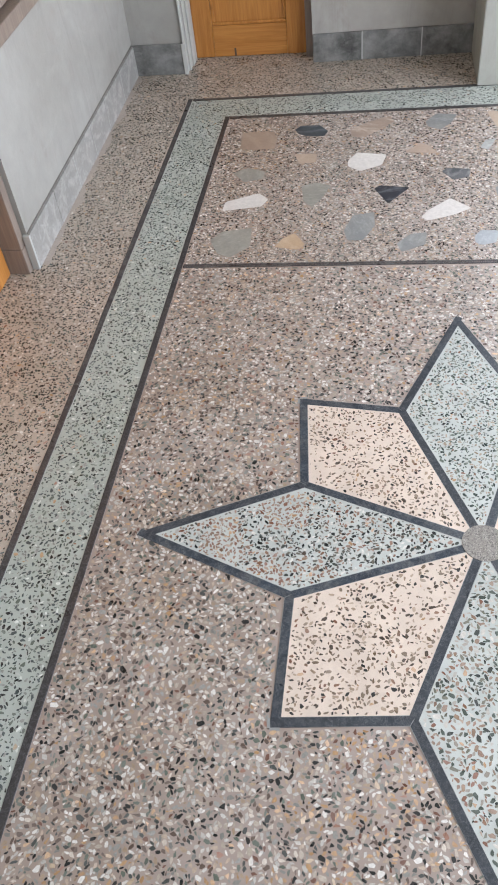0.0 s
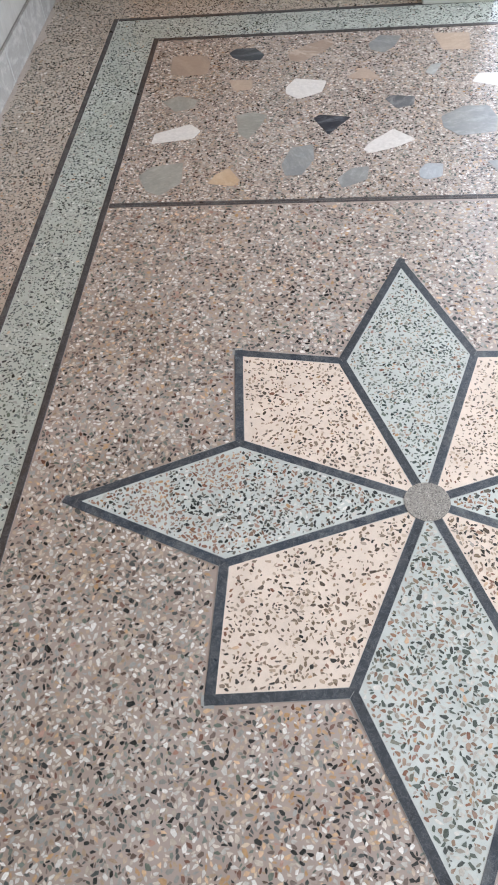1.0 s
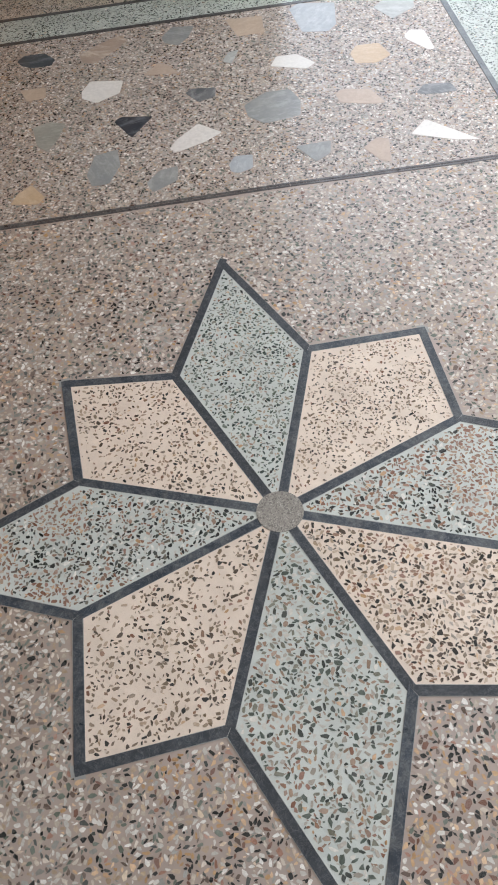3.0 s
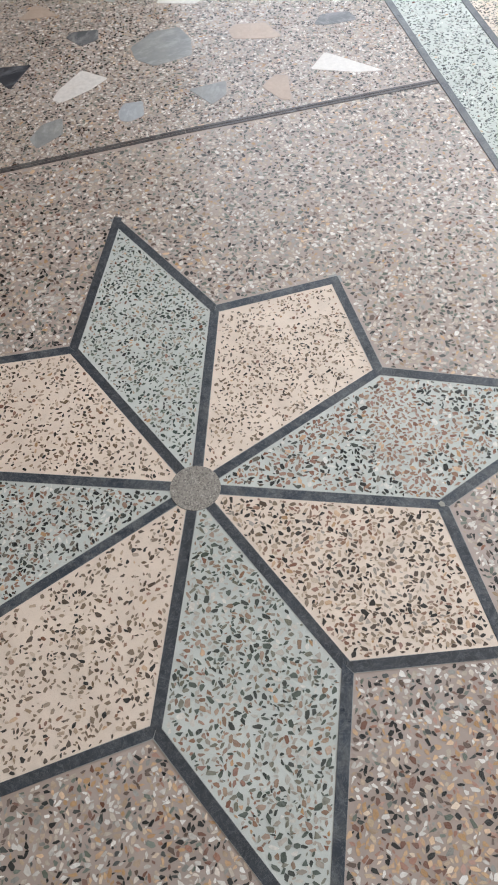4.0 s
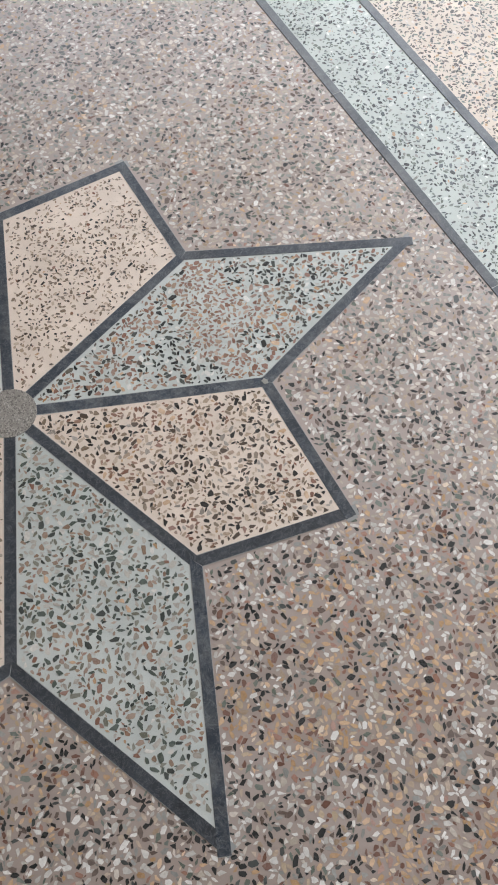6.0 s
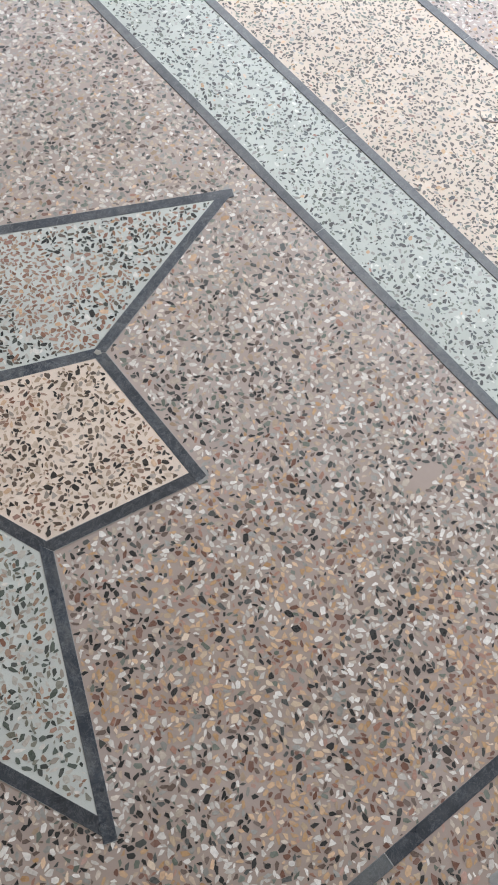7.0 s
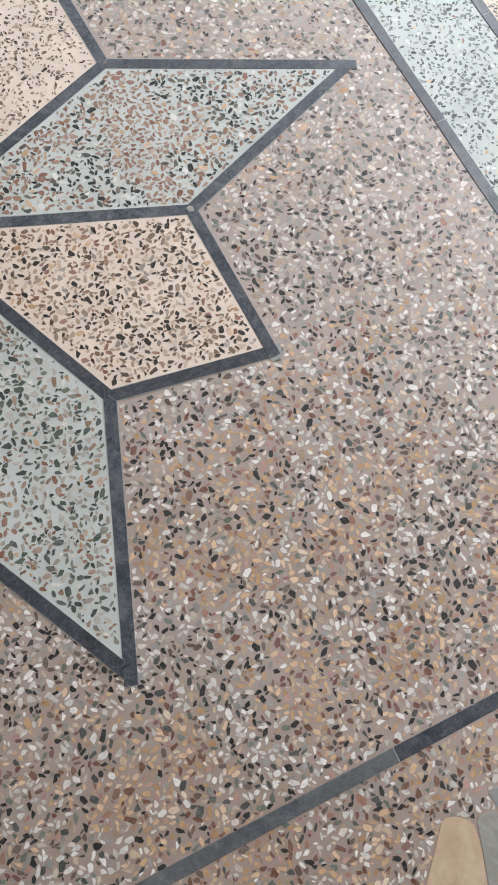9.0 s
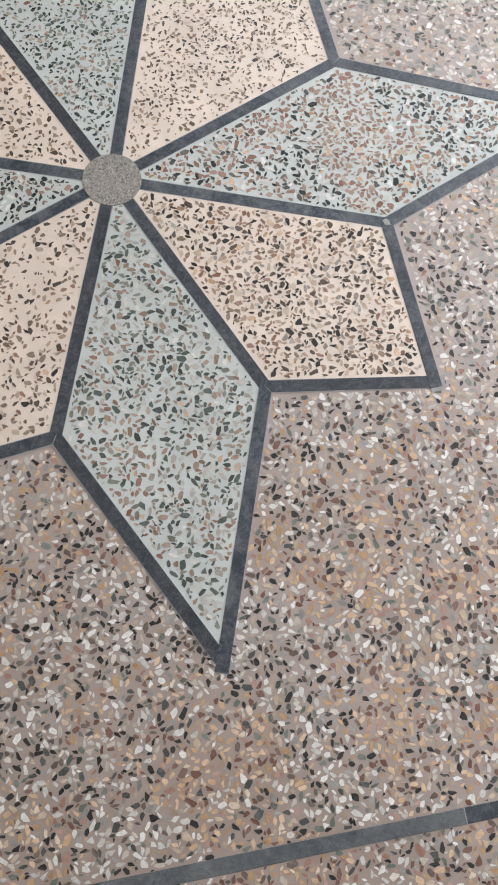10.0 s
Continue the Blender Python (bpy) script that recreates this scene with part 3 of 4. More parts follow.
marble_piece("white", -0.779, 1.593, (5.9, -3.1), (8.2, 1.8), (4, 6.4), (-8.8, 0.6), (-9.4, -5.8))
marble_piece("white", -0.032, 1.500, (-5.3, -5.8), (4.5, -2.1), (10.7, 2), (3.2, 8.8), (-5.4, 0.8), (-7.9, -3.6))
marble_piece("bluegrey", -0.337, 1.407, (-4.2, -8.4), (1.4, -8.3), (5.7, 0.8), (5.2, 9.9), (-2.6, 8), (-5.7, -2.1))
marble_piece("bluegrey", -0.147, 1.312, (-3.8, -6.5), (4.6, -2.1), (5.5, 5.5), (-0.7, 4.5), (-5.5, -1.3))
marble_piece("orange", -0.585, 1.316, (3, -4.5), (5.3, -1.4), (0.9, 6.1), (-3.4, 2.4), (-5.9, -2.6))
marble_piece("greygreen", -0.812, 1.322, (-4, -6.9), (0.9, -9.4), (7.7, -2.5), (7.1, 9.4), (-3.8, 7.2), (-8, 1.9))
marble_piece("tan", 0.266, 2.193, (-4.7, -6.7), (5.7, -6.6), (6.7, 6.3), (-7.8, 7.1))
marble_piece("bluepale", 0.533, 2.193, (-6.7, -9.9), (2.9, -12), (6.9, -7.7), (9.9, 8.9), (-4.2, 12.2), (-8.6, 8.6))
marble_piece("grey", 0.859, 2.196, (-3.6, -9.5), (6.7, -2.9), (8.2, 5.1), (-2.5, 6.7), (-8.9, 0.7))
marble_piece("white", 0.392, 1.896, (4.2, -5.9), (7.9, -2.8), (2.2, 4.8), (-5.5, 4.9), (-8.7, -1.1))
marble_piece("grey", 0.170, 1.988, (-0.2, -4.9), (3.8, 4.3), (-0.6, 3.2), (-3.2, -2.6))
marble_piece("orange", 0.671, 1.878, (-5.8, -5.3), (1.9, -6.6), (7.9, -2.7), (5.6, 6.4), (-3.2, 6.7), (-6.4, 1.7))
marble_piece("white", 0.875, 1.934, (-4.3, 0.9), (1.9, -8.7), (4.2, -8), (3.8, 5.4), (-1.2, 7), (-4.3, 3.5))
marble_piece("bluegrey", 0.273, 1.631, (-9.7, -4.3), (-4.5, -9.8), (8.2, -7.7), (9.8, 0.8), (7.5, 8.9), (-1.5, 9.1), (-10, 2.7))
marble_piece("pinktan", 0.570, 1.613, (-6.8, -2), (4.7, -5.5), (8.5, -5.6), (5.4, 3.8), (-4.5, 5.9), (-7.2, 3.5))
marble_piece("bluepale", 0.109, 1.327, (-3.5, -3), (-0.9, -4.4), (3.9, -2.7), (4.9, 4.3), (-1, 4.8), (-3.5, 1))
marble_piece("bluegrey", 0.373, 1.342, (-1.8, -5.9), (3.6, -2.4), (5.2, 4.3), (-6.9, 3.8))
marble_piece("pinktan", 0.573, 1.300, (-1.1, -6.1), (1.6, -7.3), (4, 4.8), (0.6, 6.6), (-5.3, 2))
marble_piece("darkgrey", 0.842, 1.590, (-4.3, -1.9), (0.4, -2.5), (7.3, -2.4), (6.2, 3), (-2.9, 4.4), (-7, -0.3))
marble_piece("white", 0.792, 1.339, (2.6, -4.4), (10.9, -6.3), (-3.3, 8.9), (-10.2, 1.8))
# South panel, where only the corner nearest the walk shows
marble_piece("orange", 0.332, -1.399, (-2.3, 3.1), (-6.5, -0.6), (-10.4, -4.7), (-2, -10.5), (2.6, -6.1), (5.4, 0.7), (6.3, 4.6), (4.5, 6.5), (2.2, 7.4))
marble_piece("greygreen", 0.401, -1.416, (-1.3, 2.5), (-4.2, -4.7), (-5.3, -8.5), (0.1, -7.5), (2.9, -1.8), (3.1, 1.2), (3.6, 5.7), (1.4, 6.6), (0.1, 6.5))
marble_piece("bluegrey", 0.468, -1.374, (-2.6, 1.6), (-3.4, -3.3), (-1.7, -6.4), (3.6, -2.8), (5.3, 2.2), (1.5, 4.2), (-2.8, 4.8))


# Walls, skirting, ceiling
def wall(name, pieces, material, label):
    """One wall of several butted blocks in one mesh."""
    bm = bmesh.new()
    for b in pieces:
        m = Matrix.LocRotScale(((b[0] + b[1]) / 2, (b[2] + b[3]) / 2, (b[4] + b[5]) / 2), None, (b[1] - b[0], b[3] - b[2], b[5] - b[4]))
        bmesh.ops.create_cube(bm, size=1, matrix=m)
    return tagged(part(name, bm, material), label, "wall", kind="structure")


TOP = 2.9
# West wall: a door opening (y 0.35 to 1.20) and a window (y 1.25 to 2.45)
D0, D1, DH = 0.33, 1.183, 2.06
V0, V1, VZ0, VZ1 = 1.32, 2.42, 0.715, 1.75
wall("wall_west", ((-1.95, WALL_W, -4.4, D0, 0, TOP), (-1.95, WALL_W, D0, D1, DH, TOP), (-1.95, WALL_W, D1, V0, 0, TOP),
                   (-1.95, WALL_W, V0, V1, 0, VZ0), (-1.95, WALL_W, V0, V1, VZ1, TOP), (-1.95, WALL_W, V1, 3.3, 0, TOP)),
     west_plaster, "grey plastered wall with smudges and stains")
# North wall: the door's pilaster, the door opening, the wall beside it
N0, N1 = -1.219, -0.594
wall("wall_corner", ((WALL_W, N0, 2.785, 3.3, 0, TOP),), west_plaster, "grey plastered pilaster between corner and door")
wall("wall_north", ((N0, N1, 2.86, 3.3, 2.06, TOP), (N1, 0.46, WALL_N, 3.3, 0, TOP), (0.46, 2.55, 3.05, 3.3, 2.7, TOP)), plaster, "grey plastered wall beside the pine door")
# east and south walls and the ceiling are unseen, added to close the room
wall("wall_east", ((2.55, 2.8, -4.4, -2.2, 0, TOP), (2.55, 2.8, -2.2, 3.3, 2.7, TOP), (2.55, 2.8, 3.05, 3.3, 0, 2.7)), plaster, "unseen plastered wall round the wide veranda opening")
# its opening is added so the southern fill has a way in
wall("wall_south", ((-1.95, -1.0, -4.4, WALL_S, 0, TOP), (-1.0, 1.4, -4.4, WALL_S, 2.3, TOP), (1.4, 2.55, -4.4, WALL_S, 0, TOP)), plaster, "unseen plastered wall with an opening added for fill light")
# its off-white is toned down to cut the bounce light
tagged(part("ceiling", box_mesh(-1.95, 2.8, -4.4, 3.4, TOP, TOP + 0.15), ceiling_paint), "unseen off-white plaster ceiling over the room", "ceiling", kind="structure")


def skirting(name, runs, material, label, along):
    """Marble skirting: slabs end to end with fine joints."""
    base = empty(name)
    tagged(base, label, "skirting", kind="structure")
    for x0, x1, y0, y1, z1 in runs:
        part("skirting_slab", box_mesh(x0, x1, y0, y1, 0.0, z1, 0.002), material, base)
    return base


skirting("baseboard_west", [(WALL_W, WALL_W + 0.012, a + 0.001, b - 0.001, 0.145) for a, b in ((1.183, 1.47), (1.47, 1.73), (1.73, 1.99), (1.99, 2.225), (2.225, 2.50), (2.50, 2.775))],
         skirting_pale, "pale veined marble skirting along the wall", "y")
for y in (1.73, 1.99, 2.225, 2.50):
    part("putty", box_mesh(WALL_W + 0.010, WALL_W + 0.0135, y - 0.003, y + 0.003, 0.002, 0.144), putty, bpy.data.objects["baseboard_west"], "white putty in the skirting joint")
# a pale uneven smear on the floor along the skirting
edge = []
for i in range(55):
    y = 1.20 + i * 0.029
    edge.append((max(-1.531, -1.514 + 0.030 * noise.noise(Vector((y * 7, 0, 0))) + 0.018 * noise.noise(Vector((y * 23, 3, 0)))), y))
part("pale_smear", slab_mesh([(WALL_W + 0.0125, 1.20), *edge, (WALL_W + 0.0125, edge[-1][1])], -0.002, Z_CHIP + 0.0004), pale_smear, bpy.data.objects["baseboard_west"], "pale uneven smear along the floor")
joint = part("joint", box_mesh(WALL_W, WALL_W + 0.004, 1.184, 2.774, 0.146, 0.1495), dusty_joint, bpy.data.objects["baseboard_west"], "grey open joint above the skirting")
skirting("baseboard_corner", [(WALL_W + 0.013, N0 - 0.001, 2.771, 2.785, 0.146)], skirting_dark, "dull grey marble skirting in the corner", "x")
skirting("baseboard_north", [(a + 0.0015, b - 0.0015, WALL_N - 0.014, WALL_N, 0.131) for a, b in ((N1, -0.357), (-0.357, -0.076), (-0.076, 0.170))],
         skirting_dark, "dark grey marble skirting slabs with pale joints", "x")

part("putty", box_mesh(-0.3605, -0.3535, WALL_N - 0.0155, WALL_N - 0.001, 0.001, 0.130), putty, bpy.data.objects["baseboard_north"], "white putty in the skirting joint")
part("putty", box_mesh(-0.0785, -0.0735, WALL_N - 0.0150, WALL_N - 0.001, 0.001, 0.130), putty, bpy.data.objects["baseboard_north"], "white putty in the skirting joint")

# Pillar at the edge of the border
pillar = empty("pillar", (0.312, 2.656, 0))
tagged(pillar, "square painted plaster pillar at the border's edge", "pillar", kind="structure")
p = part("shaft", box_mesh(-0.15, 0.15, -0.15, 0.23, 0.0, TOP, 0.006), pillar_paint, pillar)


# The pine door in the north wall
def panelled_door(name, width, height, at, turn, label):
    """A framed and panelled pine leaf; its face looks along -y before turning."""
    door = empty(name)
    door.matrix_world = Matrix.Translation(at) @ pose(0, 0, 0, 0, 0, turn)
    tagged(door, label, "door", kind="structure")
    st, rail, t = 0.095, 0.150, 0.036
    part("stile", box_mesh(0, st, 0, t, 0.001, height, 0.003), pine, door)
    part("stile", box_mesh(width - st, width, 0, t, 0.001, height, 0.003), pine, door)
    for k, (z0, z1) in enumerate(((0.001, rail), (0.86, 1.02), (height - 0.11, height))):
        part("rail", box_mesh(st + 0.0005, width - st - 0.0005, 0.0015, t - 0.0015, z0, z1, 0.003), pine_rail, door)
    for z0, z1 in ((rail, 0.86), (1.02, height - 0.11)):
        bm = box_mesh(st + 0.001, width - st - 0.001, 0.016, t - 0.012, z0 + 0.001, z1 - 0.001)
        part("panel", bm, pine, door)
        for a, b, c, d in ((st, width - st, z0, z0 + 0.016), (st, width - st, z1 - 0.016, z1), (st, st + 0.016, z0 + 0.016, z1 - 0.016), (width - st - 0.016, width - st, z0 + 0.016, z1 - 0.016)):
            part("moulding", box_mesh(a + 0.001, b - 0.001, 0.007, 0.0155, c + 0.001, d - 0.001, 0.003), pine, door)
    return door


door_north = panelled_door("door_1", 0.560, 2.02, (-1.192, 2.945, 0.002), 0, "closed honey-coloured pine door with a raised panel")
part("bolt_slot", box_mesh(0.196, 0.206, -0.002, 0.0008, 0.004, 0.042, 0.001), crack_ink, door_north, "dark notch at the door's foot")


def door_lining(name, runs, material, label):
    base = empty(name)
    tagged(base, label, "door frame", kind="structure")
    for r in runs:
        part("lining", box_mesh(*r, 0.003), material, base)
    return base


# White stepped trim on one side, a grey post on the other
door_lining("trim_door_1", ((N0, N0 + 0.010, 2.775, 3.05, 0, 2.06), (N0 + 0.011, N0 + 0.018, 2.81, 3.05, 0, 2.06), (N0 + 0.019, N0 + 0.0265, 2.86, 3.05, 0, 2.06)),
            trim_paint, "white painted stepped door trim")
door_lining("trim_door_post", ((-0.631, N1 - 0.001, 2.90, 3.05, 0, 2.06), (N0 + 0.027, -0.632, 2.93, 3.05, 2.023, 2.06)), frame_wood, "grey-brown painted door post")
part("plinth", box_mesh(N0 - 0.006, N0 + 0.014, 2.766, 2.7745, 0, 0.146, 0.002), trim_paint, bpy.data.objects["trim_door_1"])

# The pine door in the west wall, with its frame
panelled_door("door_2", 0.775, 2.0, (-1.636, 0.360, 0.003), 90, "closed honey-coloured pine door in the plastered wall")
door_lining("trim_door_2", ((-1.70, -1.562, D1 - 0.043, D1 - 0.002, 0.105, 2.04), (-1.702, -1.560, D1 - 0.045, D1 - 0.001, 0, 0.104),
                            (-1.70, -1.562, D0 + 0.002, D0 + 0.03, 0, 2.04), (-1.70, -1.562, D0 + 0.031, D1 - 0.044, 2.005, 2.04)), frame_wood, "grey-brown painted wooden door frame")
part("end_slab", box_mesh(-1.559, WALL_W + 0.013, D1 - 0.014, D1 - 0.0005, 0, 0.145, 0.002), trim_paint, bpy.data.objects["baseboard_west"], "white end of the skirting")

# The window's wooden frame and shutters in the west wall
win = empty("window_1")
tagged(win, "grey-brown wooden window with closed shutters", "window", kind="structure")
part("window_sill", box_mesh(-1.70, -1.522, V0 - 0.03, V1 + 0.03, VZ0, VZ0 + 0.054, 0.004), frame_wood, win)
for y0, y1 in ((V0, V0 + 0.06), (V1 - 0.06, V1)):
    part("window_frame", box_mesh(-1.66, -1.565, y0, y1, VZ0 + 0.055, VZ1, 0.003), frame_wood, win)
part("window_frame", box_mesh(-1.66, -1.565, V0 + 0.061, V1 - 0.061, VZ1 - 0.06, VZ1, 0.003), frame_wood, win)
part("window_frame", box_mesh(-1.66, -1.565, V0 + 0.061, V1 - 0.061, VZ0 + 0.060, VZ0 + 0.11, 0.003), frame_wood, win)
for y0, y1 in ((V0 + 0.062, 1.869), (1.871, V1 - 0.062)):
    part("shutter", box_mesh(-1.645, -1.61, y0, y1, VZ0 + 0.112, VZ1 - 0.062, 0.004), shutter_wood, win)

# The west wall runs with the skewed border, and the north wall turns a little the other way
for wall_part, pivot, angle in (("wall_west", (-1.533, 1.183, 0), -1.67), ("baseboard_west", (-1.533, 1.183, 0), -1.67), ("door_2", (-1.533, 1.183, 0), -1.67),
                                ("trim_door_2", (-1.533, 1.183, 0), -1.67), ("window_1", (-1.533, 1.183, 0), -1.67),
                                ("wall_north", (N1, WALL_N, 0), 2.3), ("baseboard_north", (N1, WALL_N, 0), 2.3)):
    ob = bpy.data.objects[wall_part]
    ob.matrix_world = Matrix.Translation((0.022 if angle < 0 else 0.0, 0, 0)) @ Matrix.Translation(pivot) @ Matrix.Rotation(radians(angle), 4, "Z") @ Matrix.Translation(Vector(pivot) * -1) @ ob.matrix_world

# The yard outside the openings
yard = part("ground", slab_mesh(rect(-400, 400, -400, 400), -0.6, -0.14), ground_earth)
tagged(yard, "dry bare ground outside the veranda", "ground", kind="structure")

# A thin dark crack with a faded stain beside it in the cream aisle
bm = bmesh.new()
pts = []
for i in range(11):
    u = i / 10
    pts.append(Vector((1.588 + 0.044 * u * u - 0.020 * math.sin(min(1, u * 1.4) * math.pi) * (1 - 0.4 * u), -0.180 - 0.080 * u, 0)))
ring = []
for i, q in enumerate(pts):
    d = (pts[min(i + 1, 10)] - pts[max(i - 1, 0)]).normalized()
    w = 0.0006 + 0.0011 * math.sin(i / 10 * math.pi)
    ring.append((q + Vector((-d.y, d.x, 0)) * w, q - Vector((-d.y, d.x, 0)) * w))
outline = [(a.x, a.y) for a, _ in ring] + [(b.x, b.y) for _, b in reversed(ring)]
part("crack", slab_mesh(outline, -0.001, Z_STRIP - 0.0004), crack_ink, field_of["aisle_e"], "thin dark curved crack")


# Marble chips, ground flush in the cement
CELL = 0.0015
chip_rng = np.random.default_rng(7)
SHAPES = []
for k in range(44):
    corners = int(chip_rng.integers(4, 8))
    ang = (np.arange(corners) + chip_rng.uniform(-0.38, 0.38, corners)) * 2 * np.pi / corners
    rad = chip_rng.uniform(0.66, 1.14, corners)
    slim = chip_rng.uniform(1.25, 2.0) if k % 3 else chip_rng.uniform(2.0, 3.0)
    SHAPES.append(np.stack([np.cos(ang) * rad * 0.5, np.sin(ang) * rad * 0.5 / slim], 1))


def covers(poly, x, y):
    hit = np.zeros(x.shape, bool)
    for (x1, y1), (x2, y2) in zip(poly, [*poly[1:], poly[0]]):
        if y1 != y2:
            hit ^= ((y1 > y) != (y2 > y)) & (x < (x2 - x1) * (y - y1) / (y2 - y1) + x1)
    return hit


_stamps = {}


def stamp(shape, turn, size, stride):
    """The cells that a chip covers, as offsets from its middle."""
    key = (shape, turn, size, stride)
    if key not in _stamps:
        a = turn * np.pi / 12
        m = np.array([[np.cos(a), np.sin(a)], [-np.sin(a), np.cos(a)]])
        poly = (SHAPES[shape] @ m * size).tolist()
        r = int(size * 0.6 / CELL) + 1
        g = np.arange(-r, r + 1)
        gx, gy = np.meshgrid(g, g)
        inside = covers(poly, gx * CELL, gy * CELL)
        inside[r, r] = True
        _stamps[key] = (gy[inside] * stride + gx[inside]).astype(np.int64)
    return _stamps[key]


def pack(outline, holes, mixture, rng, margin=0.0, patchy=0.16, warm=0.2):
    """Lays chips of the mixture (size, tries per square metre) at random, largest first, none over another.
    They thin out in drifts, as poured, and warm ones gather in drifts of their own."""
    warm_at = warm if callable(warm) else (lambda x, y: warm)
    drift = Vector((rng.uniform(0, 50), rng.uniform(0, 50), rng.uniform(0, 50)))
    xs, ys = [q[0] for q in outline], [q[1] for q in outline]
    x0, y0 = min(xs) - 0.03, min(ys) - 0.03
    w, hh = int((max(xs) - x0 + 0.03) / CELL), int((max(ys) - y0 + 0.03) / CELL)
    gx, gy = np.meshgrid(x0 + (np.arange(w) + 0.5) * CELL, y0 + (np.arange(hh) + 0.5) * CELL)
    free = covers(outline, gx, gy)
    for hole in holes:
        free &= ~covers(hole, gx, gy)
    if margin:
        for (x1, y1), (x2, y2) in zip(outline, [*outline[1:], outline[0]]):
            ex, ey = x2 - x1, y2 - y1
            free &= abs((gx - x1) * ey - (gy - y1) * ex) / math.hypot(ex, ey) > margin
    area = free.sum() * CELL * CELL
    cells = np.flatnonzero(free.ravel())
    taken = ~free.ravel()
    got = []
    for size, tries in mixture:
        n = int(tries * area)
        spots = rng.choice(cells, n)
        shapes, turns = rng.integers(0, len(SHAPES), n), rng.integers(0, 24, n)
        luck, hue = rng.uniform(0, 1, n).tolist(), rng.uniform(0, 1, n).tolist()
        for c, s, t, u, v in zip(spots.tolist(), shapes.tolist(), turns.tolist(), luck, hue):
            at = c + stamp(s, t, size, w)
            if taken[at].any():
                continue
            x, y = x0 + (c % w + 0.5) * CELL, y0 + (c // w + 0.5) * CELL
            here = Vector((x * 11, y * 11, 0)) + drift
            if u < patchy * (1.0 + 2.2 * noise.noise(here)):
                continue
            taken[at] = True
            got.append((x, y, s, t, size, int(v < warm_at(x, y) * (1 + 2.4 * noise.noise(here * 0.8 + Vector((0, 0, 9)))))))
    return got


def chip_mesh(chips, z, rng):
    """One mesh of many flat chips, each an island of its own."""
    verts, loops, starts, totals, count, run = [], [], [], [], 0, 0
    for x, y, s, t, size, tint in chips:
        a = t * np.pi / 12 + rng.uniform(-0.1, 0.1)
        ca, sa = math.cos(a), math.sin(a)
        p = SHAPES[s] * size * 0.97
        verts.append(np.stack([x + p[:, 0] * ca - p[:, 1] * sa, y + p[:, 0] * sa + p[:, 1] * ca, np.full(len(p), z)], 1))
        starts.append(run)
        totals.append(len(p))
        run += len(p)
    co = np.concatenate(verts)
    me = bpy.data.meshes.new("chip_bed")
    me.vertices.add(len(co))
    me.vertices.foreach_set("co", co.ravel())
    me.loops.add(len(co))
    me.loops.foreach_set("vertex_index", np.arange(len(co)))
    me.polygons.add(len(starts))
    me.polygons.foreach_set("loop_start", starts)
    me.polygons.foreach_set("material_index", [c[5] for c in chips])
    me.update(calc_edges=True)
    return me


def chip_layer(chips, z, material, parent, label, rng, warm=None):
    me = chip_mesh(chips, z, rng)
    me.materials.append(material)
    me.materials.append(warm or warm_chips)
    me.materials.append(pale_brown_chips)
    ob = new("chip_bed", me)
    ob.parent = parent
    return tagged(ob, label, kind="stuff")


def grown(poly, d):
    """poly pushed outwards by d from its middle."""
    cx, cy = sum(q[0] for q in poly) / len(poly), sum(q[1] for q in poly) / len(poly)
    return [(x + (x - cx) / math.hypot(x - cx, y - cy) * d, y + (y - cy) / math.hypot(x - cx, y - cy) * d) for x, y in poly]


COARSE = ((0.022, 250), (0.019, 1800), (0.016, 8500), (0.0138, 16000), (0.0112, 17000), (0.0082, 9000))
BAND = ((0.018, 900), (0.015, 3000), (0.012, 5000), (0.009, 7000), (0.006, 5000))
PETAL_MIX = ((0.019, 600), (0.016, 2600), (0.013, 5600), (0.010, 6500), (0.007, 3500))
AISLE = ((0.018, 1500), (0.014, 5000), (0.011, 9000), (0.008, 12000))



def ease(v, a, b):
    return min(max((v - a) / (b - a), 0.0), 1.0)


def centre_warm(x, y):
    """Share of ochre and rust chips: they came with the browner southern and western pours."""
    return (0.06 + 0.32 * ease(y, -0.35, -0.85) * ease(x, -0.6, -0.25)) * (1 - 0.75 * ease(x - 0.5 * y, 0.75, 1.2) * ease(y, -0.9, -0.6))


flower_hole = []
for tip, a, b in PETALS:
    flower_hole += [NOTCH[a], TIP[tip]]
flower_hole = flower_hole[::-1]
BARE = [(0.835 + 0.040 * math.cos(k * math.pi / 5) + 0.008 * math.sin(k * 2.3), -0.773 + 0.017 * math.sin(k * math.pi / 5)) for k in range(10)]
chips = pack(inset(FIELDS["centre"][0], h), [grown(flower_hole, 0.020), BARE], COARSE, chip_rng, warm=centre_warm)
# towards the veranda, the north and the west the pour holds paler chips
chips = [(x, y, s, t, size, 2 if not tint and chip_rng.uniform() < max(0.8 * ease(x + 0.6 * y, 0.1, 0.75), 0.6 * ease(y, 0.1, 0.7), 0.55 * ease(x, -0.2, -0.5)) else tint) for x, y, s, t, size, tint in chips]

# the chips of one patch stand alone, the rest are one mesh
near = [c for c in chips if math.hypot(c[0] - 0.36, c[1] + 0.78) < 0.165][:300]
near_set = set(near)
chip_layer([c for c in chips if c not in near_set], Z_CHIP, brown_chips, field_of["centre"], "white, black and ochre marble chips", chip_rng)
_single = {}


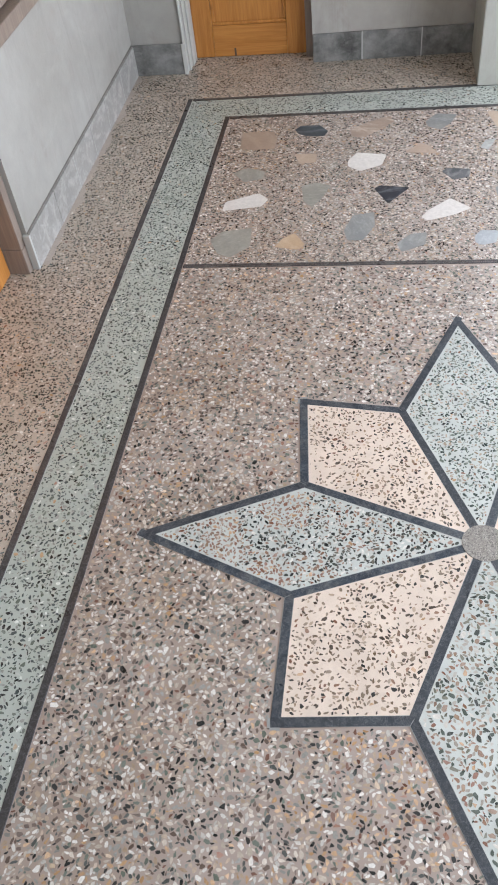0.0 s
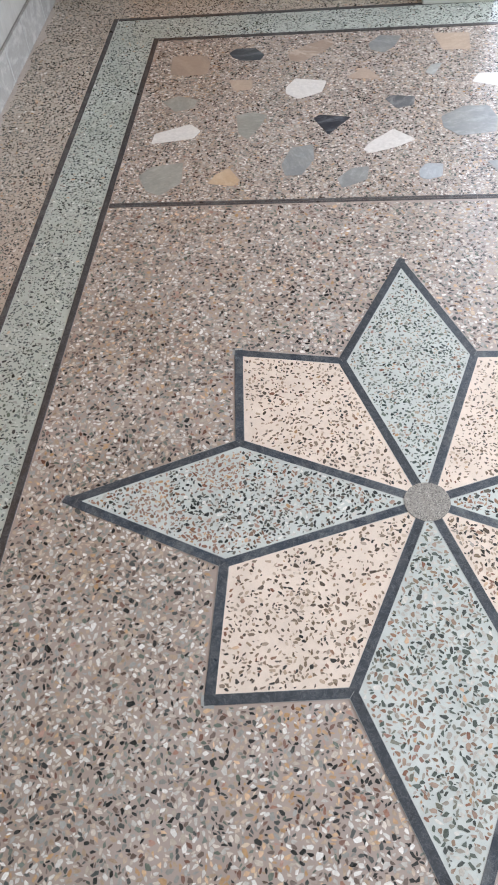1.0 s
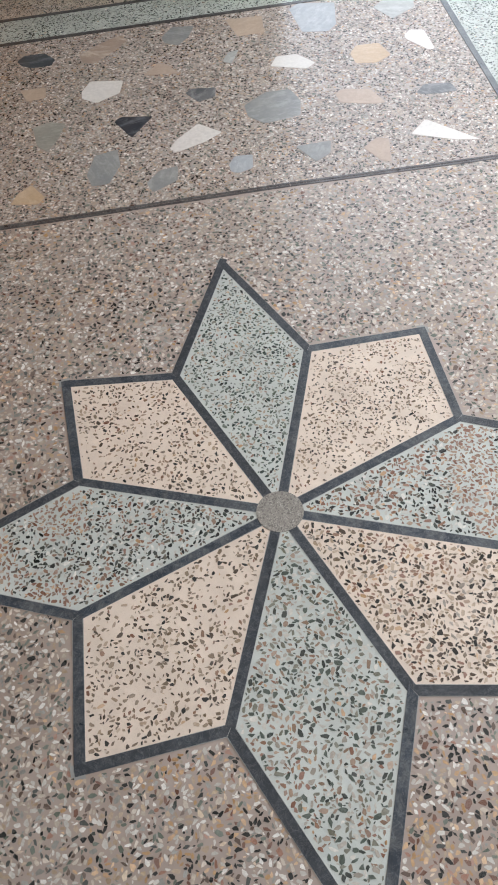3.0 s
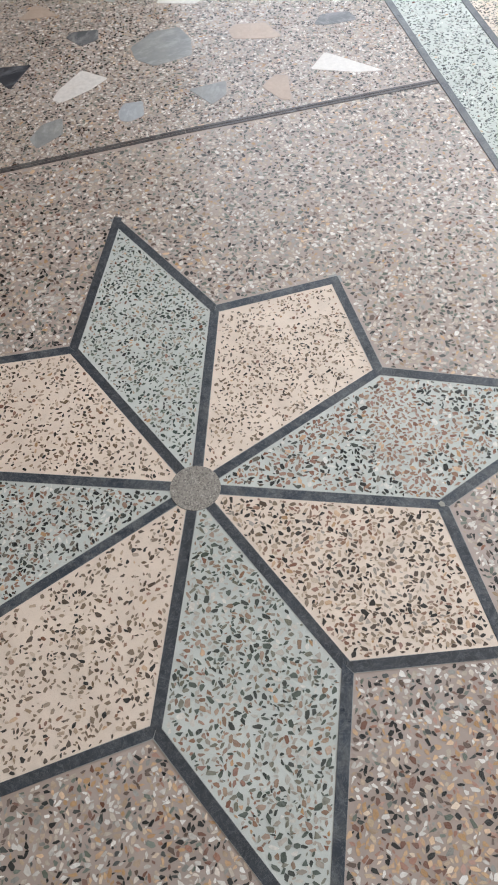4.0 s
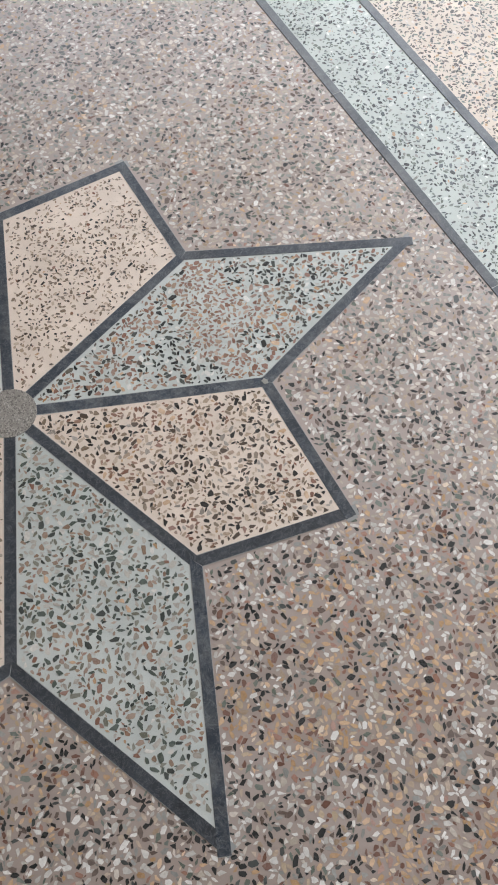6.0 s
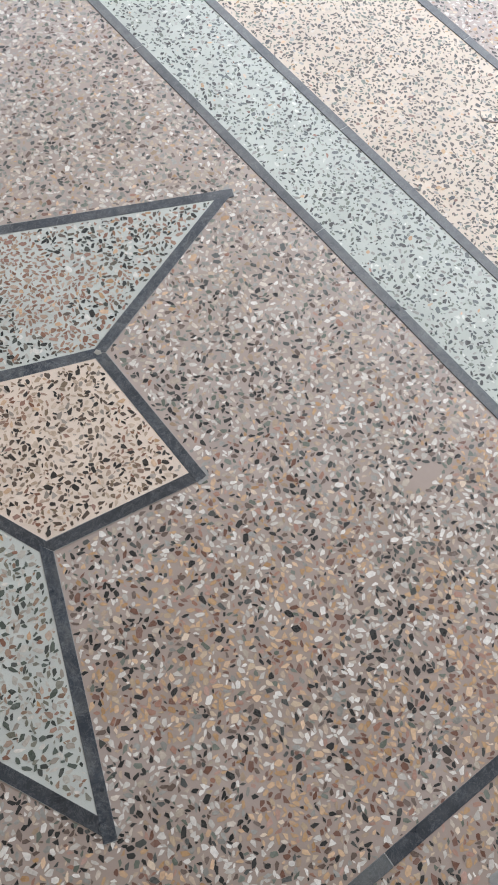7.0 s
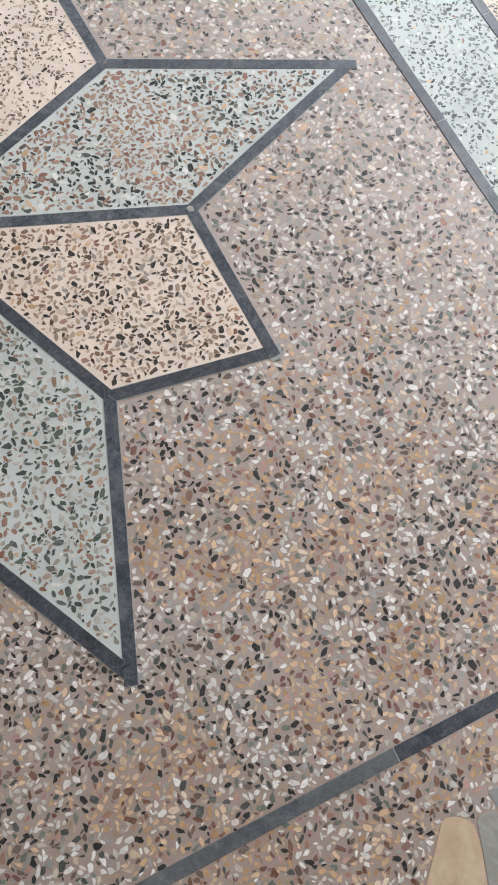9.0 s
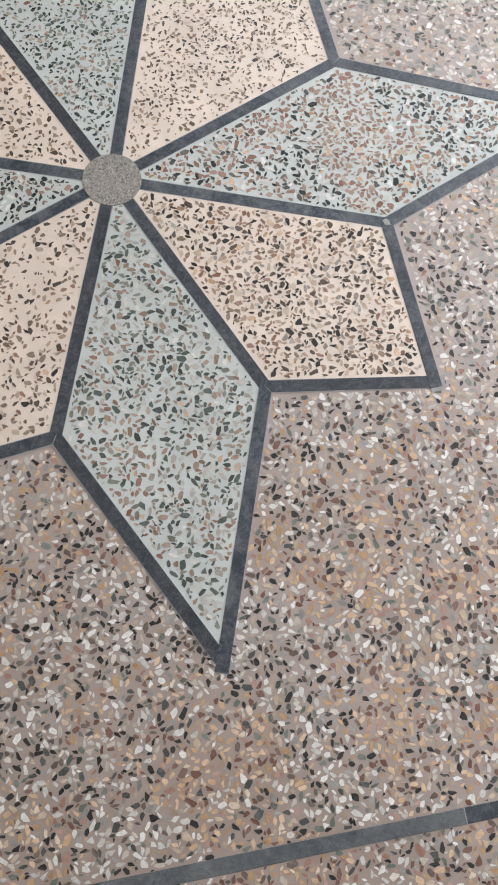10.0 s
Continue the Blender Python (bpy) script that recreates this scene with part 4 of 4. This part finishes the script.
def single_chips(chips, z, plain, warm, parent):
    """Chips that lie nearest to the eye, each a piece of its own on a shared mesh."""
    for x, y, s, t, size, tint in chips:
        stone = warm if tint else plain
        key = (s, stone.name)
        if key not in _single:
            me = bpy.data.meshes.new("marble_chip")
            q = SHAPES[s] * 0.97
            n = len(q)
            ring = [(float(a), float(b), 0.0) for a, b in q] + [(float(a), float(b), -0.02) for a, b in q]
            me.from_pydata(ring, [], [tuple(range(n))] + [(i, n + i, n + (i + 1) % n, (i + 1) % n) for i in range(n)])
            me.materials.append(stone)
            _single[key] = me
        ob = new("marble_chip", _single[key])
        ob.parent = parent
        ob.matrix_basis = Matrix.LocRotScale((x, y, z), Euler((0, 0, t * math.pi / 12)), (size, size, size))


single_chips(near, Z_CHIP, brown_loose, warm_loose, field_of["centre"])

north_pieces = [q for q in piece_outlines if q[0][1] > 0]
south_pieces = [q for q in piece_outlines if q[0][1] < 0]
north_chips = pack(inset(FIELDS["north"][0], h), north_pieces, [(s * 0.86, n * 1.3) for s, n in COARSE], chip_rng, warm=0.05)
north_chips = [(*c[:5], 2 if not c[5] and chip_rng.uniform() < 0.55 else c[5]) for c in north_chips]
chip_layer(north_chips, Z_CHIP, brown_chips, field_of["north"], "white, black and ochre marble chips", chip_rng)
chip_layer(pack(inset([(west_in(-1.9), -1.9), (EAST_IN, -1.9), DIV_SE, DIV_SW], h), south_pieces, COARSE, chip_rng, warm=0.36), Z_CHIP, brown_chips, field_of["south"], "white, black and ochre marble chips", chip_rng)
BANDS = {"band_w": ([(west_out(-1.9), -1.9), (west_in(-1.9), -1.9), NW_IN, NW_OUT], (0, h, 0, h)),
         "band_e": ([(EAST_IN, -1.9), (EAST_OUT, -1.9), NE_OUT, NE_IN], (0, h, 0, h)),
         "band_n": (FIELDS["band_n"][0], (h, 0, h, 0))}
for key, (outline, sides) in BANDS.items():
    chip_layer(pack(inset(outline, sides), [], BAND, chip_rng, warm=0.02), Z_CHIP, green_chips, field_of[key], "small dark green and black chips", chip_rng)
chip_layer(pack([(-1.66, -1.4), (west_out(-1.4) - h, -1.4), (NW_OUT[0] - h, NW_OUT[1] + h), (EAST_OUT - h, NE_OUT[1] + h), (EAST_OUT - h, 3.02), (-1.60, 3.02)], [], AISLE, chip_rng, warm=0.05),
           Z_CHIP, beige_chips, field_of["aisle_w"], "small dark and white chips", chip_rng)
chip_layer(pack(rect(EAST_OUT + h, EAST_FAR - h, -1.6, 2.6), [], AISLE, chip_rng, warm=0.06), Z_CHIP, cream_chips, field_of["aisle_e"], "small grey and black chips", chip_rng)
chip_layer(pack(rect(EAST_FAR + h, 2.2, -1.0, 2.0), [], AISLE, chip_rng), Z_CHIP, brown_chips, field_of["far_e"], "white and dark chips", chip_rng)

hub_hole = [(HUB[0] + 0.058 * math.cos(i * math.pi / 8), HUB[1] + 0.058 * math.sin(i * math.pi / 8)) for i in range(16)]
# each petal was poured from its own bucket: chip size, amount, drifts, warm share
POUR = {"w": (0.97, 1.7, 0.08, lambda x, y: 0.2 + 0.62 * ease(x, -0.40, -0.54)), "nw": (0.94, 0.9, 0.30, 0.12), "n": (0.90, 1.35, 0.12, 0.06), "ne": (0.82, 1.05, 0.30, 0.12),
        "e": (1.07, 1.9, 0.08, lambda x, y: 0.26 + 0.5 * ease(abs(x - 0.42), 0.22, 0.05)), "se": (1.04, 1.7, 0.12, 0.30),
        "s": (1.10, 1.7, 0.12, lambda x, y: 0.16 + 0.26 * ease(y, -0.45, -0.62)), "sw": (1.0, 0.85, 0.30, 0.10)}
STONE_OF = {"w": (dark_chips, dark_loose), "n": (green_petal_chips, green_petal_loose), "e": (dark_chips, dark_loose), "s": (olive_chips, olive_loose),
            "nw": (tan_chips, tan_loose), "ne": (tan_chips, tan_loose), "sw": (tan_chips, tan_loose)}
for tip, (ob, outline) in petal_parts.items():
    pale = len(tip) == 1
    size, amount, drifts, warm = POUR[tip]
    mixture = [(s * size, n * amount) for s, n in PETAL_MIX]
    chips = sorted(pack(outline, [hub_hole], mixture, chip_rng, 0.0145, drifts, warm), key=lambda c: math.hypot(c[0] - 0.2, c[1] + 0.25))
    bed, single = STONE_OF.get(tip, (pink_chips, pink_loose))
    chip_layer(chips[200:], Z_PETAL_CHIP, bed, ob,
               "dark, tan and ochre marble chips" if pale else "black and tan marble chips", chip_rng, petal_warm_chips)
    single_chips(chips[:200], Z_PETAL_CHIP, single, petal_warm_loose, ob)
